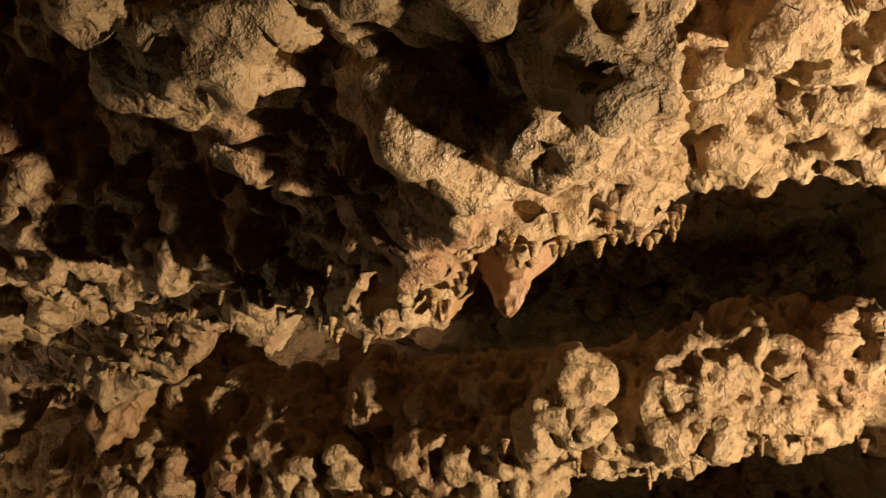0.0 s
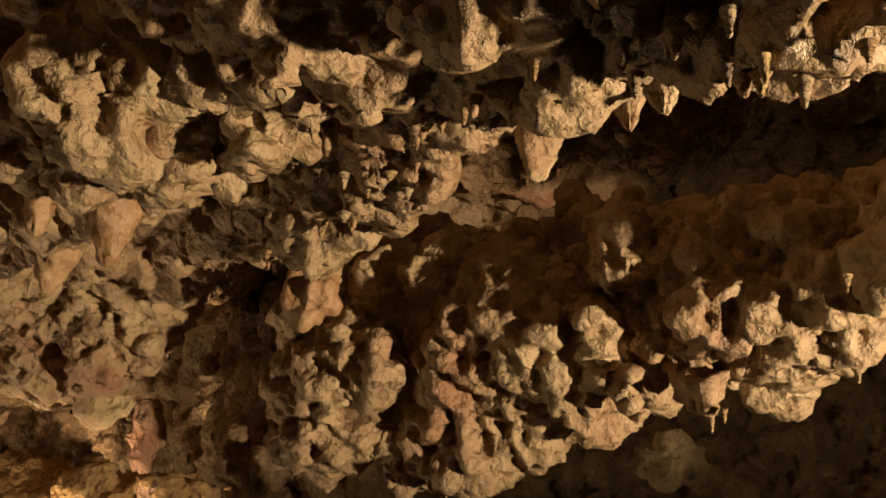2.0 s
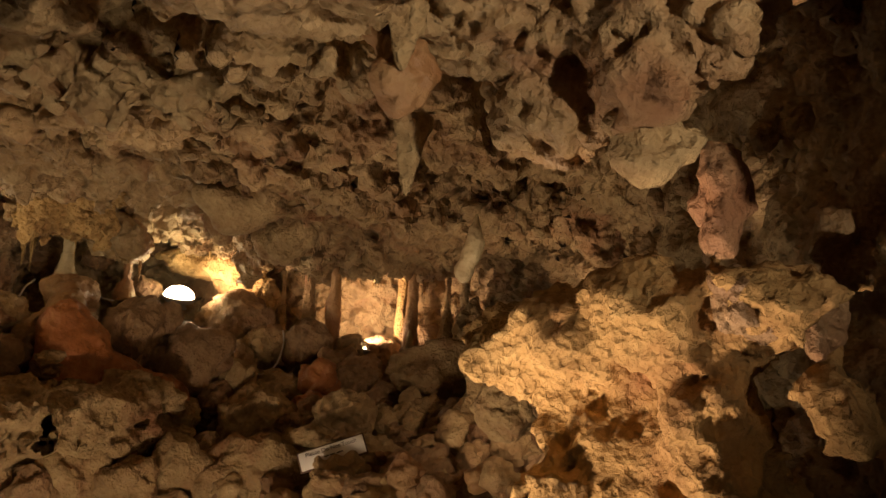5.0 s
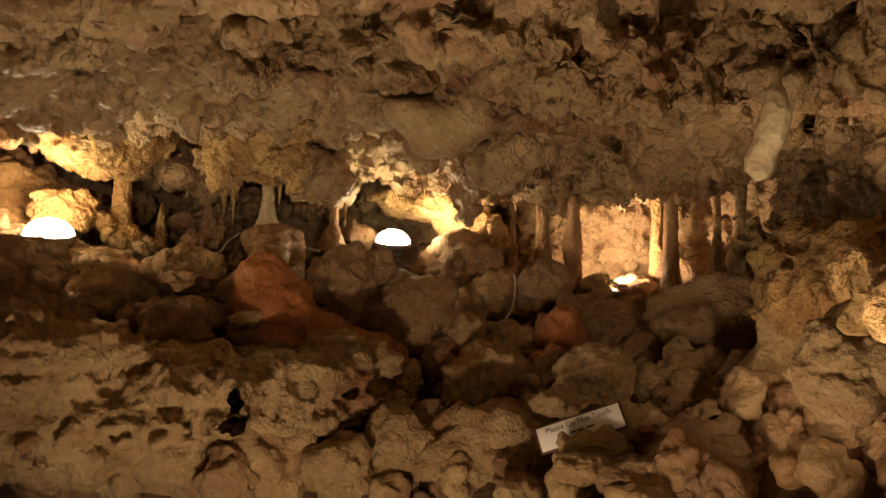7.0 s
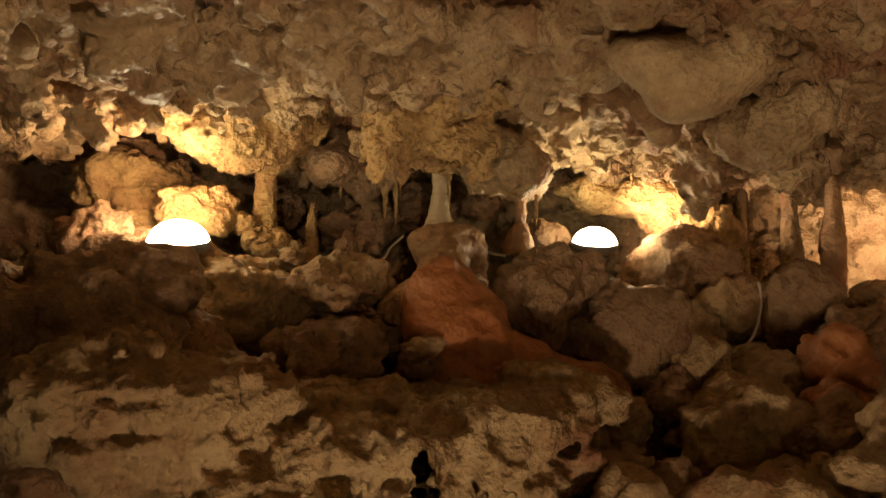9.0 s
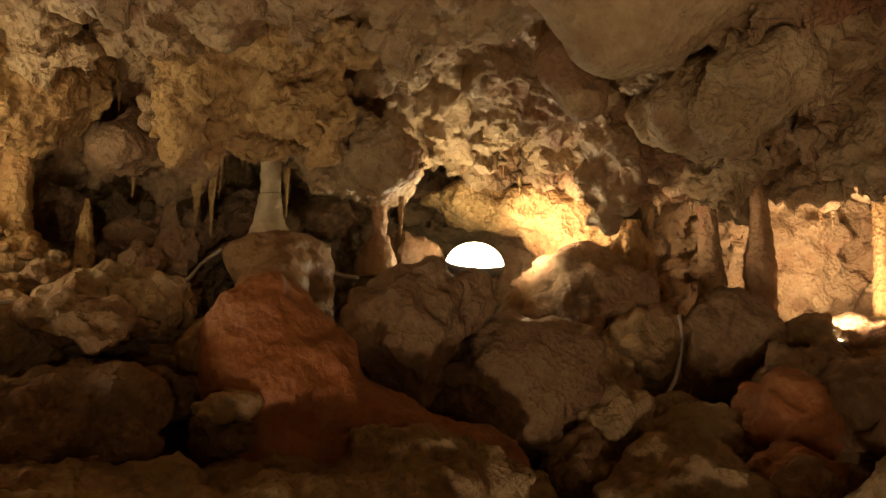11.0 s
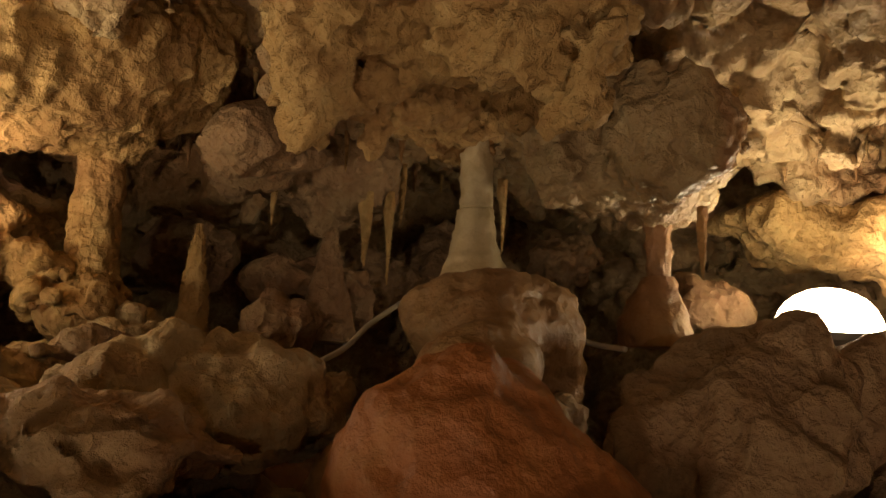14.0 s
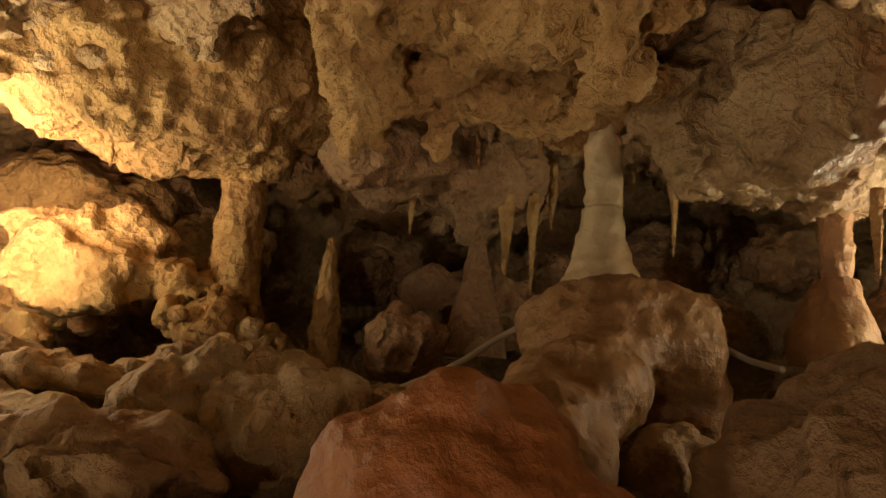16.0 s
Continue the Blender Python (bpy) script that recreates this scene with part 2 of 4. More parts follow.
def polygon_distance(x, y, pts):
    """Distance to a closed outline, above zero outside it."""
    best = np.full(x.shape, 1e9, np.float32)
    inside = np.zeros(x.shape, bool)
    for (x0, y0), (x1, y1) in zip(pts, pts[1:] + pts[:1]):
        ex, ey = x1 - x0, y1 - y0
        t = np.clip(((x - x0) * ex + (y - y0) * ey) / (ex * ex + ey * ey), 0, 1)
        best = np.minimum(best, (x - x0 - t * ex) ** 2 + (y - y0 - t * ey) ** 2)
        inside ^= ((y0 > y) != (y1 > y)) & (x < x0 + (y - y0) / (y1 - y0 if y1 != y0 else 1e-9) * ex)
    return np.sqrt(best) * np.where(inside, -1, 1)


def line_distance(x, y, pts):
    best = np.full(np.shape(x), 1e9, np.float32)
    for (x0, y0), (x1, y1) in zip(pts, pts[1:]):
        ex, ey = x1 - x0, y1 - y0
        t = np.clip(((x - x0) * ex + (y - y0) * ey) / (ex * ex + ey * ey), 0, 1)
        best = np.minimum(best, (x - x0 - t * ex) ** 2 + (y - y0 - t * ey) ** 2)
    return np.sqrt(best)


def hump(x, y, cx, cy, r, s=1.0, a=0.0):
    """A round bump; s stretches it along the direction a (degrees)."""
    c, q = math.cos(radians(a)), math.sin(radians(a))
    u, v = ((x - cx) * c + (y - cy) * q) / s, -(x - cx) * q + (y - cy) * c
    return np.exp(-(u * u + v * v) / (r * r))


def ceiling_height(x, y):
    z = 2.16 + 0 * x
    z = z + 0.20 * step(0.14, 0.46, x) * step(0.9, 1.2, y)                                     # the roof climbs beside the first ridge
    z = z - 0.08 * np.exp(-(line_distance(x, y, RIDGE) / 0.045) ** 2)                          # slanting ridge
    z = z + 0.43 * np.exp(-(line_distance(x, y, HOLLOW) / 0.175) ** 2)                          # dark hollow over the first ledge
    z = z - 0.07 * hump(x, y, -0.05, 1.14, 0.07) - 0.05 * hump(x, y, -0.43, 1.68, 0.05)        # pale knobs
    z = z + 0.10 * hump(x, y, 0.26, 1.42, 0.06, 1.8, 60) + 0.08 * hump(x, y, 0.02, 1.22, 0.06, 1.6, 70)
    z = z + 0.45 * step(0.0, 0.08, -polygon_distance(x, y, BEYOND)) * step(-1.02, -0.85, x)    # slit behind the first ledge
    z = z - 0.06 * np.exp(-(line_distance(x, y, BEYOND[4:11]) / 0.09) ** 2)                    # its hanging edge
    z = z - 0.30 * hump(x, y, -1.24, 2.76, 0.15, 2.4, -8)              # low lip
    z = z - 0.08 * hump(x, y, -1.5, 2.45, 0.4)
    z = z + 0.65 * hump(x, y, -1.58, 3.52, 0.42, 1.5, 118)             # dark pocket
    z = z - 0.06 * hump(x, y, -2.7, 3.5, 0.5)
    z = z + 0.22 * hump(x, y, -3.5, 3.6, 0.7)
    z = z + 0.12 * hump(x, y, -4.4, 4.3, 0.6) - 0.10 * hump(x, y, -4.45, 4.95, 0.16, 1.8, 40)
    z = z - 0.08 * hump(x, y, -4.2, 5.5, 0.8)
    z = z + 0.22 * hump(x, y, -5.12, 3.76, 0.13)
    z = z + 0.10 * hump(x, y, -5.6, 4.6, 0.6)
    z = z + 0.25 * hump(x, y, -5.9, 3.3, 0.5)
    u = 2.3 * (0.6 * y - 0.8 * x) + 1.1 * fbm(x, y, 0 * x, 1.5, 3)
    u = u - np.floor(u)
    return z + 0.085 * (1 - step(-2.3, -1.8, x)) * (u - step(0.8, 1.0, u) - 0.4)               # broken ledges of the chamber roof


def ground_height(x, y):
    side = polygon_distance(x, y, FRONT + [(-1.0, 9.0), (-9.0, 9.0), (-9.0, 1.5)])
    d = -side
    z = 0.72 + 0.72 * (1 - np.exp(-np.maximum(d, 0) / 0.75))
    z = z + 0.30 * hump(x, y, -5.4, 3.8, 0.55) + 0.2 * hump(x, y, -4.9, 3.5, 0.4)
    z = z - 0.12 * hump(x, y, -4.1, 4.8, 0.35)
    return np.where(d > 0, z, np.maximum(0.0, 0.72 + d * 6))


def cave_field(x, y, z):
    """Above zero inside the rock of ceiling and walls."""
    x2, y2 = x[:, :, 0], y[:, :, 0]
    up = z - ceiling_height(x2, y2)[:, :, None]
    out = polygon_distance(x2, y2, WALL)[:, :, None]
    k = 0.10
    h = np.clip(0.5 + 0.5 * (up - out) / k, 0, 1)
    f = out * (1 - h) + up * h + k * h * (1 - h)
    d2 = line_distance(x2, y2, SECOND)[:, :, None]
    side = step(0.3, -0.5, x)
    climb = step(0.2, 0.9, x)
    band = 0.15 - np.sqrt(d2 ** 2 + ((z - 2.07 + 0.08 * side - 0.13 * climb) / (0.75 + 0.55 * side - 0.20 * climb)) ** 2)
    h = np.clip(0.5 + 0.5 * (band - f) / 0.06, 0, 1)
    f = f * (1 - h) + band * h + 0.06 * h * (1 - h)
    f = f + (0.075 - 0.045 * step(-1.9, -1.2, x)) * fbm(x, y, z, 2.6, 2) + 0.03 * step(-1.9, -1.2, x)
    near = np.abs(f) < 0.24
    xs, ys, zs = (np.broadcast_to(a, f.shape)[near] for a in (x, y, z))
    lumps = 0.42 - worley(xs + 0.04 * vnoise(xs * 9, ys * 9, zs * 9), ys, zs * 1.25, 4.2)
    deep = 1 - step(-2.4, -1.7, xs)
    f[near] += deep * (0.13 * (0.45 - worley(xs + 1, ys + 4, zs * 1.4, 2.7)) + 0.07 * lumps) + 0.13 * lumps + 0.05 * (0.42 - worley(xs + 5, ys + 2, zs * 1.3, 8.5)) + 0.035 * vnoise(xs * 11, ys * 11, zs * 6) + 0.035 * vnoise(xs * 23, ys * 23, zs * 9) \
        - 0.09 * np.clip(0.36 - worley(xs + 3, ys, zs, 10.5), 0, 1)
    return f


CAVE = []


def finer(V, F, mask):
    """Splits the chosen quads into four."""
    Q = F[mask]
    E = np.sort(np.stack([Q, np.roll(Q, -1, 1)], -1).reshape(-1, 2), 1)
    key, inverse = np.unique(E[:, 0].astype(np.int64) * len(V) + E[:, 1], return_inverse=True)
    n = len(V)
    edge = 0.5 * (V[key // n] + V[key % n])
    m = n + inverse.reshape(-1, 4)
    c = n + len(key) + np.arange(len(Q))
    parts = [np.stack([Q[:, k], m[:, k], c, m[:, (k + 3) % 4]], 1) for k in range(4)]
    return np.concatenate([V, edge, V[Q].mean(1)]).astype(np.float32), np.concatenate([F[~mask]] + parts)


def cave_piece(name, lo, hi, h, material, fine):
    n = [int(round((b - a) / h)) + 1 for a, b in zip(lo, hi)]
    g = [np.linspace(a, b, k, dtype=np.float32) for a, b, k in zip(lo, hi, n)]
    X, Y, Z = np.meshgrid(*g, indexing="ij")
    V, F = surface_net(cave_field(X, Y, Z), lo, h)
    V, F = main_body(V, F)
    mid = V[F].mean(1)
    V, F = finer(V, F, (mid[:, 0] > fine[0]) & (mid[:, 0] < fine[1]) & (mid[:, 1] > fine[2]) & (mid[:, 1] < fine[3]) & (mid[:, 2] > 1.45))
    N = normals_of(V, F)
    x, y, z = V.T
    sponge = step(-2.3, -1.5, x)
    patch = step(-0.35, 0.35, fbm(x + 3, y, z, 3.1, 2))
    wx, wy = x + 0.02 * vnoise(x * 13, y * 13, z * 13), y + 0.02 * vnoise(x * 13 + 9, y * 13, z * 13)
    d1, d2, d3 = worley(wx, wy, z, 14), worley(wx + 2, wy, z, 25), worley(wx + 5, wy, z, 46)
    pitted = 0.022 - 0.075 * (0.3 + 0.7 * patch) * np.clip(0.52 - d1, 0, 0.5) - 0.070 * np.clip(0.52 - d2, 0, 0.5) - 0.028 * np.clip(0.55 - d3, 0, 0.5)
    scaly = 0.085 * (0.45 - worley(wx + 7, wy, z * 1.5, 8.5)) + 0.036 * (0.45 - worley(wx + 3, wy, z * 1.4, 18)) + 0.014 * (0.45 - d3) - 0.06 * patch * np.clip(0.36 - d1, 0, 0.5)
    V = V + N * (sponge * pitted + (1 - sponge) * scaly + 0.012 * fbm(x, y, z, 30, 2) + 0.004 * vnoise(x * 75, y * 75, z * 75))[:, None]
    CAVE.append(V)
    ob = new(name, mesh_from(name, V, F, material))
    return ob

# ---- structure ----
c1 = cave_piece("ceiling", (-1.96, 0.2, 1.0), (2.0, 5.0, 2.9), 0.018, LIMESTONE, (-2.0, 0.85, 0.98, 3.0))
tagged(c1, "pitted tan limestone cave ceiling with hanging ledges", "cave ceiling", kind="structure")
c2 = cave_piece("wall_chamber", (-7.0, 1.6, 1.0), (-1.84, 7.1, 2.9), 0.02, LIMESTONE, (-5.2, -1.8, 2.6, 6.1))
tagged(c2, "rough tan limestone roof and walls of the chamber", "cave wall", kind="structure")


def ground():
    h = 0.06
    gx, gy = np.arange(-7.5, 2.8, h, dtype=np.float32), np.arange(-1.8, 7.4, h, dtype=np.float32)
    X, Y = np.meshgrid(gx, gy, indexing="ij")
    Z = ground_height(X, Y) + 0.05 * fbm(X, Y, 0 * X, 4, 3)
    n, m = X.shape
    i = np.arange(n * m).reshape(n, m)
    F = np.stack([i[:-1, :-1], i[1:, :-1], i[1:, 1:], i[:-1, 1:]], -1).reshape(-1, 4)
    ob = new("ground", mesh_from("ground", np.stack([X, Y, Z], -1).reshape(-1, 3), F, EARTH))
    return tagged(ob, "dark brown cave earth under the rubble", "cave floor", kind="structure")


ground()

# ---- rocks ----
def tidy(ob, label, category, group=""):
    return tagged(ob, label, category, group)


ROCK_WORDS = {"pitted_limestone": "pitted tan limestone", "tan_limestone": "tan limestone", "pale_limestone": "pale yellow limestone",
              "brown_limestone": "dull brown limestone", "orange_flowstone": "orange-brown flowstone", "wet_limestone": "wet tan limestone", "ochre_flowstone": "ochre-brown flowstone", "cream_calcite": "cream calcite",
              "yellow_white_calcite": "yellow-white calcite"}


def boulder(x, y, z, rx, ry, rz, turn, material, seed, words="boulder lying in the rubble slope"):
    rng = np.random.default_rng(seed)
    big = max(rx, ry, rz)
    V, F = ico(5 if big > 0.09 else 4)
    V = V.copy()
    o = rng.random(3) * 40
    for k in range(9):
        n = rng.normal(size=3)
        n /= np.linalg.norm(n)
        c = rng.uniform(0.66, 0.9)
        V -= np.maximum(0, V @ n - c)[:, None] * n * 0.8
    x0, y0, z0 = (V + o).T
    V = V * (1 + 0.20 * vnoise(x0 * 1.6, y0 * 1.6, z0 * 1.6) + 0.10 * vnoise(x0 * 3.7, y0 * 3.7, z0 * 3.7))[:, None] * 1.07
    V = V * np.array([rx, ry, rz])
    N = normals_of(V, F)
    xs, ys, zs = (V + o).T
    V = V + N * (0.013 * fbm(xs, ys, zs, 26, 3) - 0.04 * np.clip(0.42 - worley(xs, ys, zs, 15), 0, 1)
                 + 0.014 * vnoise(xs * 12, ys * 12, zs * 12) + 0.035 * np.clip(0.5 - worley(xs + 3, ys, zs, 11), 0, 1))[:, None]
    low = V[:, 2].min()
    V[:, 2] -= low
    ob = new("boulder", mesh_from("boulder", V, F, material))
    ob.matrix_basis = pose(x, y, z + low, 0, 0, turn)
    return tidy(ob, "rough " + ROCK_WORDS[material.name] + " " + words, "boulder", "rubble boulders")


def lump_rock(name, balls, h, material, label, category, rough=1.0, k=0.05, pits=1.0, layers=0.0, lobes=0.0):
    """One rock grown together out of round lumps (x, y, z, rx, ry, rz)."""
    B = np.array(balls, np.float32)
    pad = 0.06
    lo, hi = (B[:, :3] - B[:, 3:]).min(0) - pad, (B[:, :3] + B[:, 3:]).max(0) + pad
    g = [np.arange(a, b + h, h, dtype=np.float32) for a, b in zip(lo, hi)]
    X, Y, Z = np.meshgrid(*g, indexing="ij")
    f = None
    for bx, by, bz, rx, ry, rz in B:
        d = (1 - np.sqrt(((X - bx) / rx) ** 2 + ((Y - by) / ry) ** 2 + ((Z - bz) / rz) ** 2)) * min(rx, ry, rz)
        if f is None:
            f = d
        else:
            q = np.clip(0.5 + 0.5 * (d - f) / k, 0, 1)
            f = f * (1 - q) + d * q + k * q * (1 - q)
    xs, ys, zs = X, Y, Z
    if lobes:
        f = f + 0.012 + lobes * (0.45 - worley(xs, ys, zs, 9.0)) + 0.6 * lobes * (0.45 - worley(xs + 4, ys, zs, 19.0))
    if layers:
        f = f + layers * vnoise(xs * 4, ys * 4, zs * 30) - 2.5 * layers * np.clip(vnoise(xs * 6 + 3, ys * 6, zs * 24) - 0.35, 0, 1)
    f = f + rough * (0.022 * vnoise(xs * 8, ys * 8, zs * 8) + 0.013 * vnoise(xs * 19, ys * 19, zs * 19))
    V, F = surface_net(f, [a[0] for a in g], h)
    N = normals_of(V, F)
    x, y, z = V.T
    V = V + N * (rough * 0.005 * fbm(x, y, z, 42, 3) - pits * 0.02 * np.clip(0.40 - worley(x, y, z, 20), 0, 1)
                 + pits * 0.006 * (0.5 - worley(x, y, z, 55)))[:, None]
    base = np.array([V[:, 0].mean(), V[:, 1].mean(), V[:, 2].min()], np.float32)
    ob = new(name, mesh_from(name, V - base, F, material))
    ob.location = base.tolist()
    return tidy(ob, label, category)


def lathe(profile, sides=28, wobble=0.06, grain=0.004, seed=0):
    """A closed round body of (height, radius) steps, uneven like dripstone."""
    P = np.array(profile, float)
    t = np.linspace(0, 1, 60)
    s = np.linspace(0, 1, len(P))
    zz, rr = np.interp(t, s, P[:, 0]), np.interp(t, s, P[:, 1])
    a = np.linspace(0, 2 * math.pi, sides, endpoint=False)
    Z, A = np.meshgrid(zz, a, indexing="ij")
    R = np.repeat(rr[:, None], sides, 1)
    cx, cy = np.cos(A), np.sin(A)
    w = vnoise(cx * 1.2 + seed, cy * 1.2 + 7, Z * 14) * wobble + vnoise(cx * 3 + seed, cy * 3, Z * 30) * wobble * 0.5
    R = R * (1 + w) + grain * vnoise(cx * 5 + seed, cy * 5, Z * 70)
    V = np.stack([R * cx, R * cy, Z], -1).reshape(-1, 3)
    n = len(zz)
    i = np.arange(n * sides).reshape(n, sides)
    F = np.stack([i[:-1], np.roll(i[:-1], -1, 1), np.roll(i[1:], -1, 1), i[1:]], -1).reshape(-1, 4)
    V = np.concatenate([V, [[0, 0, zz[0]], [0, 0, zz[-1]]]])
    b, tp = n * sides, n * sides + 1
    caps = [[b, (j + 1) % sides, j, j] for j in range(sides)]
    tops = [[tp, (n - 1) * sides + j, (n - 1) * sides + (j + 1) % sides, (n - 1) * sides + (j + 1) % sides] for j in range(sides)]
    return V, F, [c[:3] for c in caps] + [c[:3] for c in tops]


def lathe_mesh(name, profile, material, **more):
    V, F, caps = lathe(profile, **more)
    me = bpy.data.meshes.new(name)
    me.from_pydata(V.tolist(), [], F.tolist() + caps)
    me.materials.append(material)
    me.polygons.foreach_set("use_smooth", np.full(len(me.polygons), True))
    me.update()
    return me


# hanging masses of the low roof over the columns
lump_rock("hanging_rock", [(-5.33, 3.52, 2.30, 0.25, 0.24, 0.22), (-5.20, 3.36, 2.33, 0.20, 0.20, 0.20), (-5.38, 3.70, 2.34, 0.17, 0.16, 0.20),
                           (-5.38, 3.62, 2.18, 0.10, 0.10, 0.07)],
          0.0085, PALE, "pale yellow pitted limestone mass hanging over a column", "hanging rock", 1.3, 0.05, 1.6, lobes=0.035)
lump_rock("hanging_rock", [(-4.83, 3.885, 2.14, 0.085, 0.08, 0.085), (-4.80, 3.95, 2.22, 0.14, 0.11, 0.11), (-4.90, 4.02, 2.22, 0.17, 0.13, 0.13),
                           (-4.86, 3.97, 2.12, 0.06, 0.06, 0.055), (-4.92, 4.05, 2.14, 0.08, 0.08, 0.05), (-4.88, 4.13, 2.14, 0.10, 0.08, 0.06),
                           (-5.00, 4.15, 2.16, 0.10, 0.09, 0.05), (-5.07, 4.24, 2.18, 0.09, 0.08, 0.045), (-4.78, 4.05, 2.17, 0.10, 0.09, 0.075),
                           (-4.70, 4.09, 2.15, 0.10, 0.10, 0.07), (-4.62, 4.13, 2.15, 0.075, 0.085, 0.10), (-4.55, 4.14, 2.07, 0.025, 0.025, 0.04),
                           (-4.78, 3.95, 2.33, 0.20, 0.15, 0.13), (-4.60, 4.03, 2.32, 0.20, 0.20, 0.12), (-5.08, 4.24, 2.21, 0.11, 0.10, 0.075)],
          0.0075, PALE, "lobed pale limestone mass hanging above the cracked column", "hanging rock", 1.3, 0.012, 2.4, lobes=0.05)
lump_rock("hanging_rock", [(-4.98, 4.46, 2.14, 0.15, 0.14, 0.12), (-4.78, 4.44, 2.09, 0.10, 0.10, 0.09), (-5.02, 4.36, 2.19, 0.12, 0.10, 0.10),
                           (-4.98, 4.57, 2.07, 0.08, 0.08, 0.05)],
          0.009, WETROCK, "tan limestone mass with a wet pitted corner", "hanging rock", 1.5, 0.03, 2.0, lobes=0.035)
lump_rock("hanging_rock", [(-4.21, 4.32, 2.36, 0.12, 0.12, 0.10), (-4.33, 4.22, 2.40, 0.16, 0.14, 0.10)], 0.012, TAN,
          "smooth round tan lump on the cave roof", "hanging rock", 0.6, pits=0.4)
lump_rock("hanging_rock", [(-3.87, 4.37, 2.21, 0.12, 0.12, 0.115), (-3.76, 4.42, 2.26, 0.12, 0.12, 0.10), (-3.92, 4.28, 2.28, 0.12, 0.12, 0.08)], 0.012, TAN,
          "smooth bulging tan lump with a wet tip", "hanging rock", 0.6, pits=0.4)
lump_rock("hanging_rock", [(-4.07, 4.47, 2.12, 0.06, 0.06, 0.055), (-4.10, 4.46, 2.20, 0.08, 0.08, 0.08)], 0.011, TAN,
          "small rounded knob below the cave roof", "hanging rock", 0.7)
lump_rock("hanging_rock", [(-3.95, 4.76, 2.12, 0.14, 0.13, 0.09), (-3.80, 4.70, 2.16, 0.12, 0.12, 0.08), (-4.10, 4.86, 2.14, 0.13, 0.12, 0.08)], 0.012, TAN,
          "crusted tan lumps on the low cave roof", "hanging rock", 1.4)
lump_rock("hanging_rock", [(-5.27, 3.85, 2.12, 0.08, 0.08, 0.06), (-5.40, 3.92, 2.16, 0.13, 0.12, 0.10), (-5.47, 4.10, 2.14, 0.16, 0.14, 0.10),
                           (-5.46, 4.08, 2.05, 0.06, 0.06, 0.06)],
          0.012, BROWN, "broken brown limestone hanging behind the columns", "hanging rock", 1.6)
lump_rock("hanging_rock", [(-2.30, 4.12, 1.97, 0.035, 0.035, 0.075), (-2.28, 4.11, 2.035, 0.02, 0.02, 0.06), (-2.32, 4.13, 1.90, 0.03, 0.03, 0.04)], 0.009, WHITE_CALCITE,
          "bright yellow-white calcite blade hanging before a dark hollow", "flowstone blade", 0.6, 0.03, 0.4)

# orange mound with the ridge that carries the cracked column
lump_rock("flowstone_mound", [(-4.58, 3.965, 1.63, 0.075, 0.06, 0.09), (-4.60, 4.04, 1.635, 0.08, 0.08, 0.10), (-4.56, 4.02, 1.50, 0.13, 0.16, 0.14),
                              (-4.58, 4.08, 1.40, 0.16, 0.22, 0.13), (-4.62, 4.14, 1.30, 0.24, 0.28, 0.13), (-4.53, 4.33, 1.30, 0.20, 0.22, 0.09), (-4.56, 4.10, 1.53, 0.10, 0.12, 0.11), (-4.56, 3.945, 1.56, 0.08, 0.09, 0.12), (-4.50, 4.22, 1.39, 0.14, 0.14, 0.12), (-4.44, 4.40, 1.32, 0.12, 0.14, 0.09),
                              (-4.46, 4.52, 1.26, 0.13, 0.13, 0.08)],
          0.008, ORANGE, "orange-brown flowstone mound with a blunt peak", "flowstone mound", 0.9, 0.05, 0.5)
lump_rock("flowstone_mound", [(-4.70, 4.06, 1.60, 0.12, 0.10, 0.085), (-4.82, 4.12, 1.64, 0.12, 0.10, 0.085), (-4.94, 4.18, 1.71, 0.10, 0.09, 0.08),
                              (-5.05, 4.24, 1.78, 0.13, 0.12, 0.09), (-5.09, 4.25, 1.82, 0.09, 0.09, 0.055), (-5.02, 4.34, 1.79, 0.08, 0.08, 0.08),
                              (-5.0, 4.39, 1.70, 0.03, 0.03, 0.08), (-5.03, 4.34, 1.68, 0.03, 0.03, 0.08), (-4.95, 4.10, 1.50, 0.22, 0.16, 0.16)],
          0.008, OCHRE, "brown flowstone ridge carrying the cracked column", "flowstone mound", 0.9, 0.04, 0.5)

# long layered shelf below the mound
lump_rock("rock_shelf", [(-4.42, 2.95, 1.35, 0.24, 0.26, 0.17), (-4.30, 3.22, 1.32, 0.18, 0.24, 0.14), (-4.23, 3.45, 1.21, 0.17, 0.24, 0.09),
                         (-4.22, 3.72, 1.20, 0.17, 0.26, 0.09), (-4.24, 3.98, 1.24, 0.17, 0.22, 0.11), (-4.28, 4.18, 1.30, 0.14, 0.15, 0.12),
                         (-4.34, 4.36, 1.28, 0.12, 0.13, 0.08), (-4.30, 3.50, 1.09, 0.20, 0.60, 0.07), (-4.46, 3.6, 1.27, 0.16, 0.5, 0.10),
                         (-4.30, 4.05, 1.09, 0.20, 0.35, 0.07), (-4.46, 3.7, 1.12, 0.24, 0.6, 0.13), (-4.42, 3.2, 1.10, 0.26, 0.4, 0.18)],
          0.012, TAN, "long tan limestone shelf with hollow layers", "rock shelf", 1.6, 0.04, 2.0, 0.013, lobes=0.03)


# ---- columns ----
def column(x, y, base, pieces, label, lean=(0, 0)):
    root = new("cave_column")
    root.matrix_basis = pose(x, y, base, lean[0], lean[1], 0)
    tidy(root, label, "cave column", "cave columns")
    for name, profile, material, seed, wob in pieces:
        part(name, lathe_mesh(name, profile, material, seed=seed, wobble=wob), material, root)
    return root


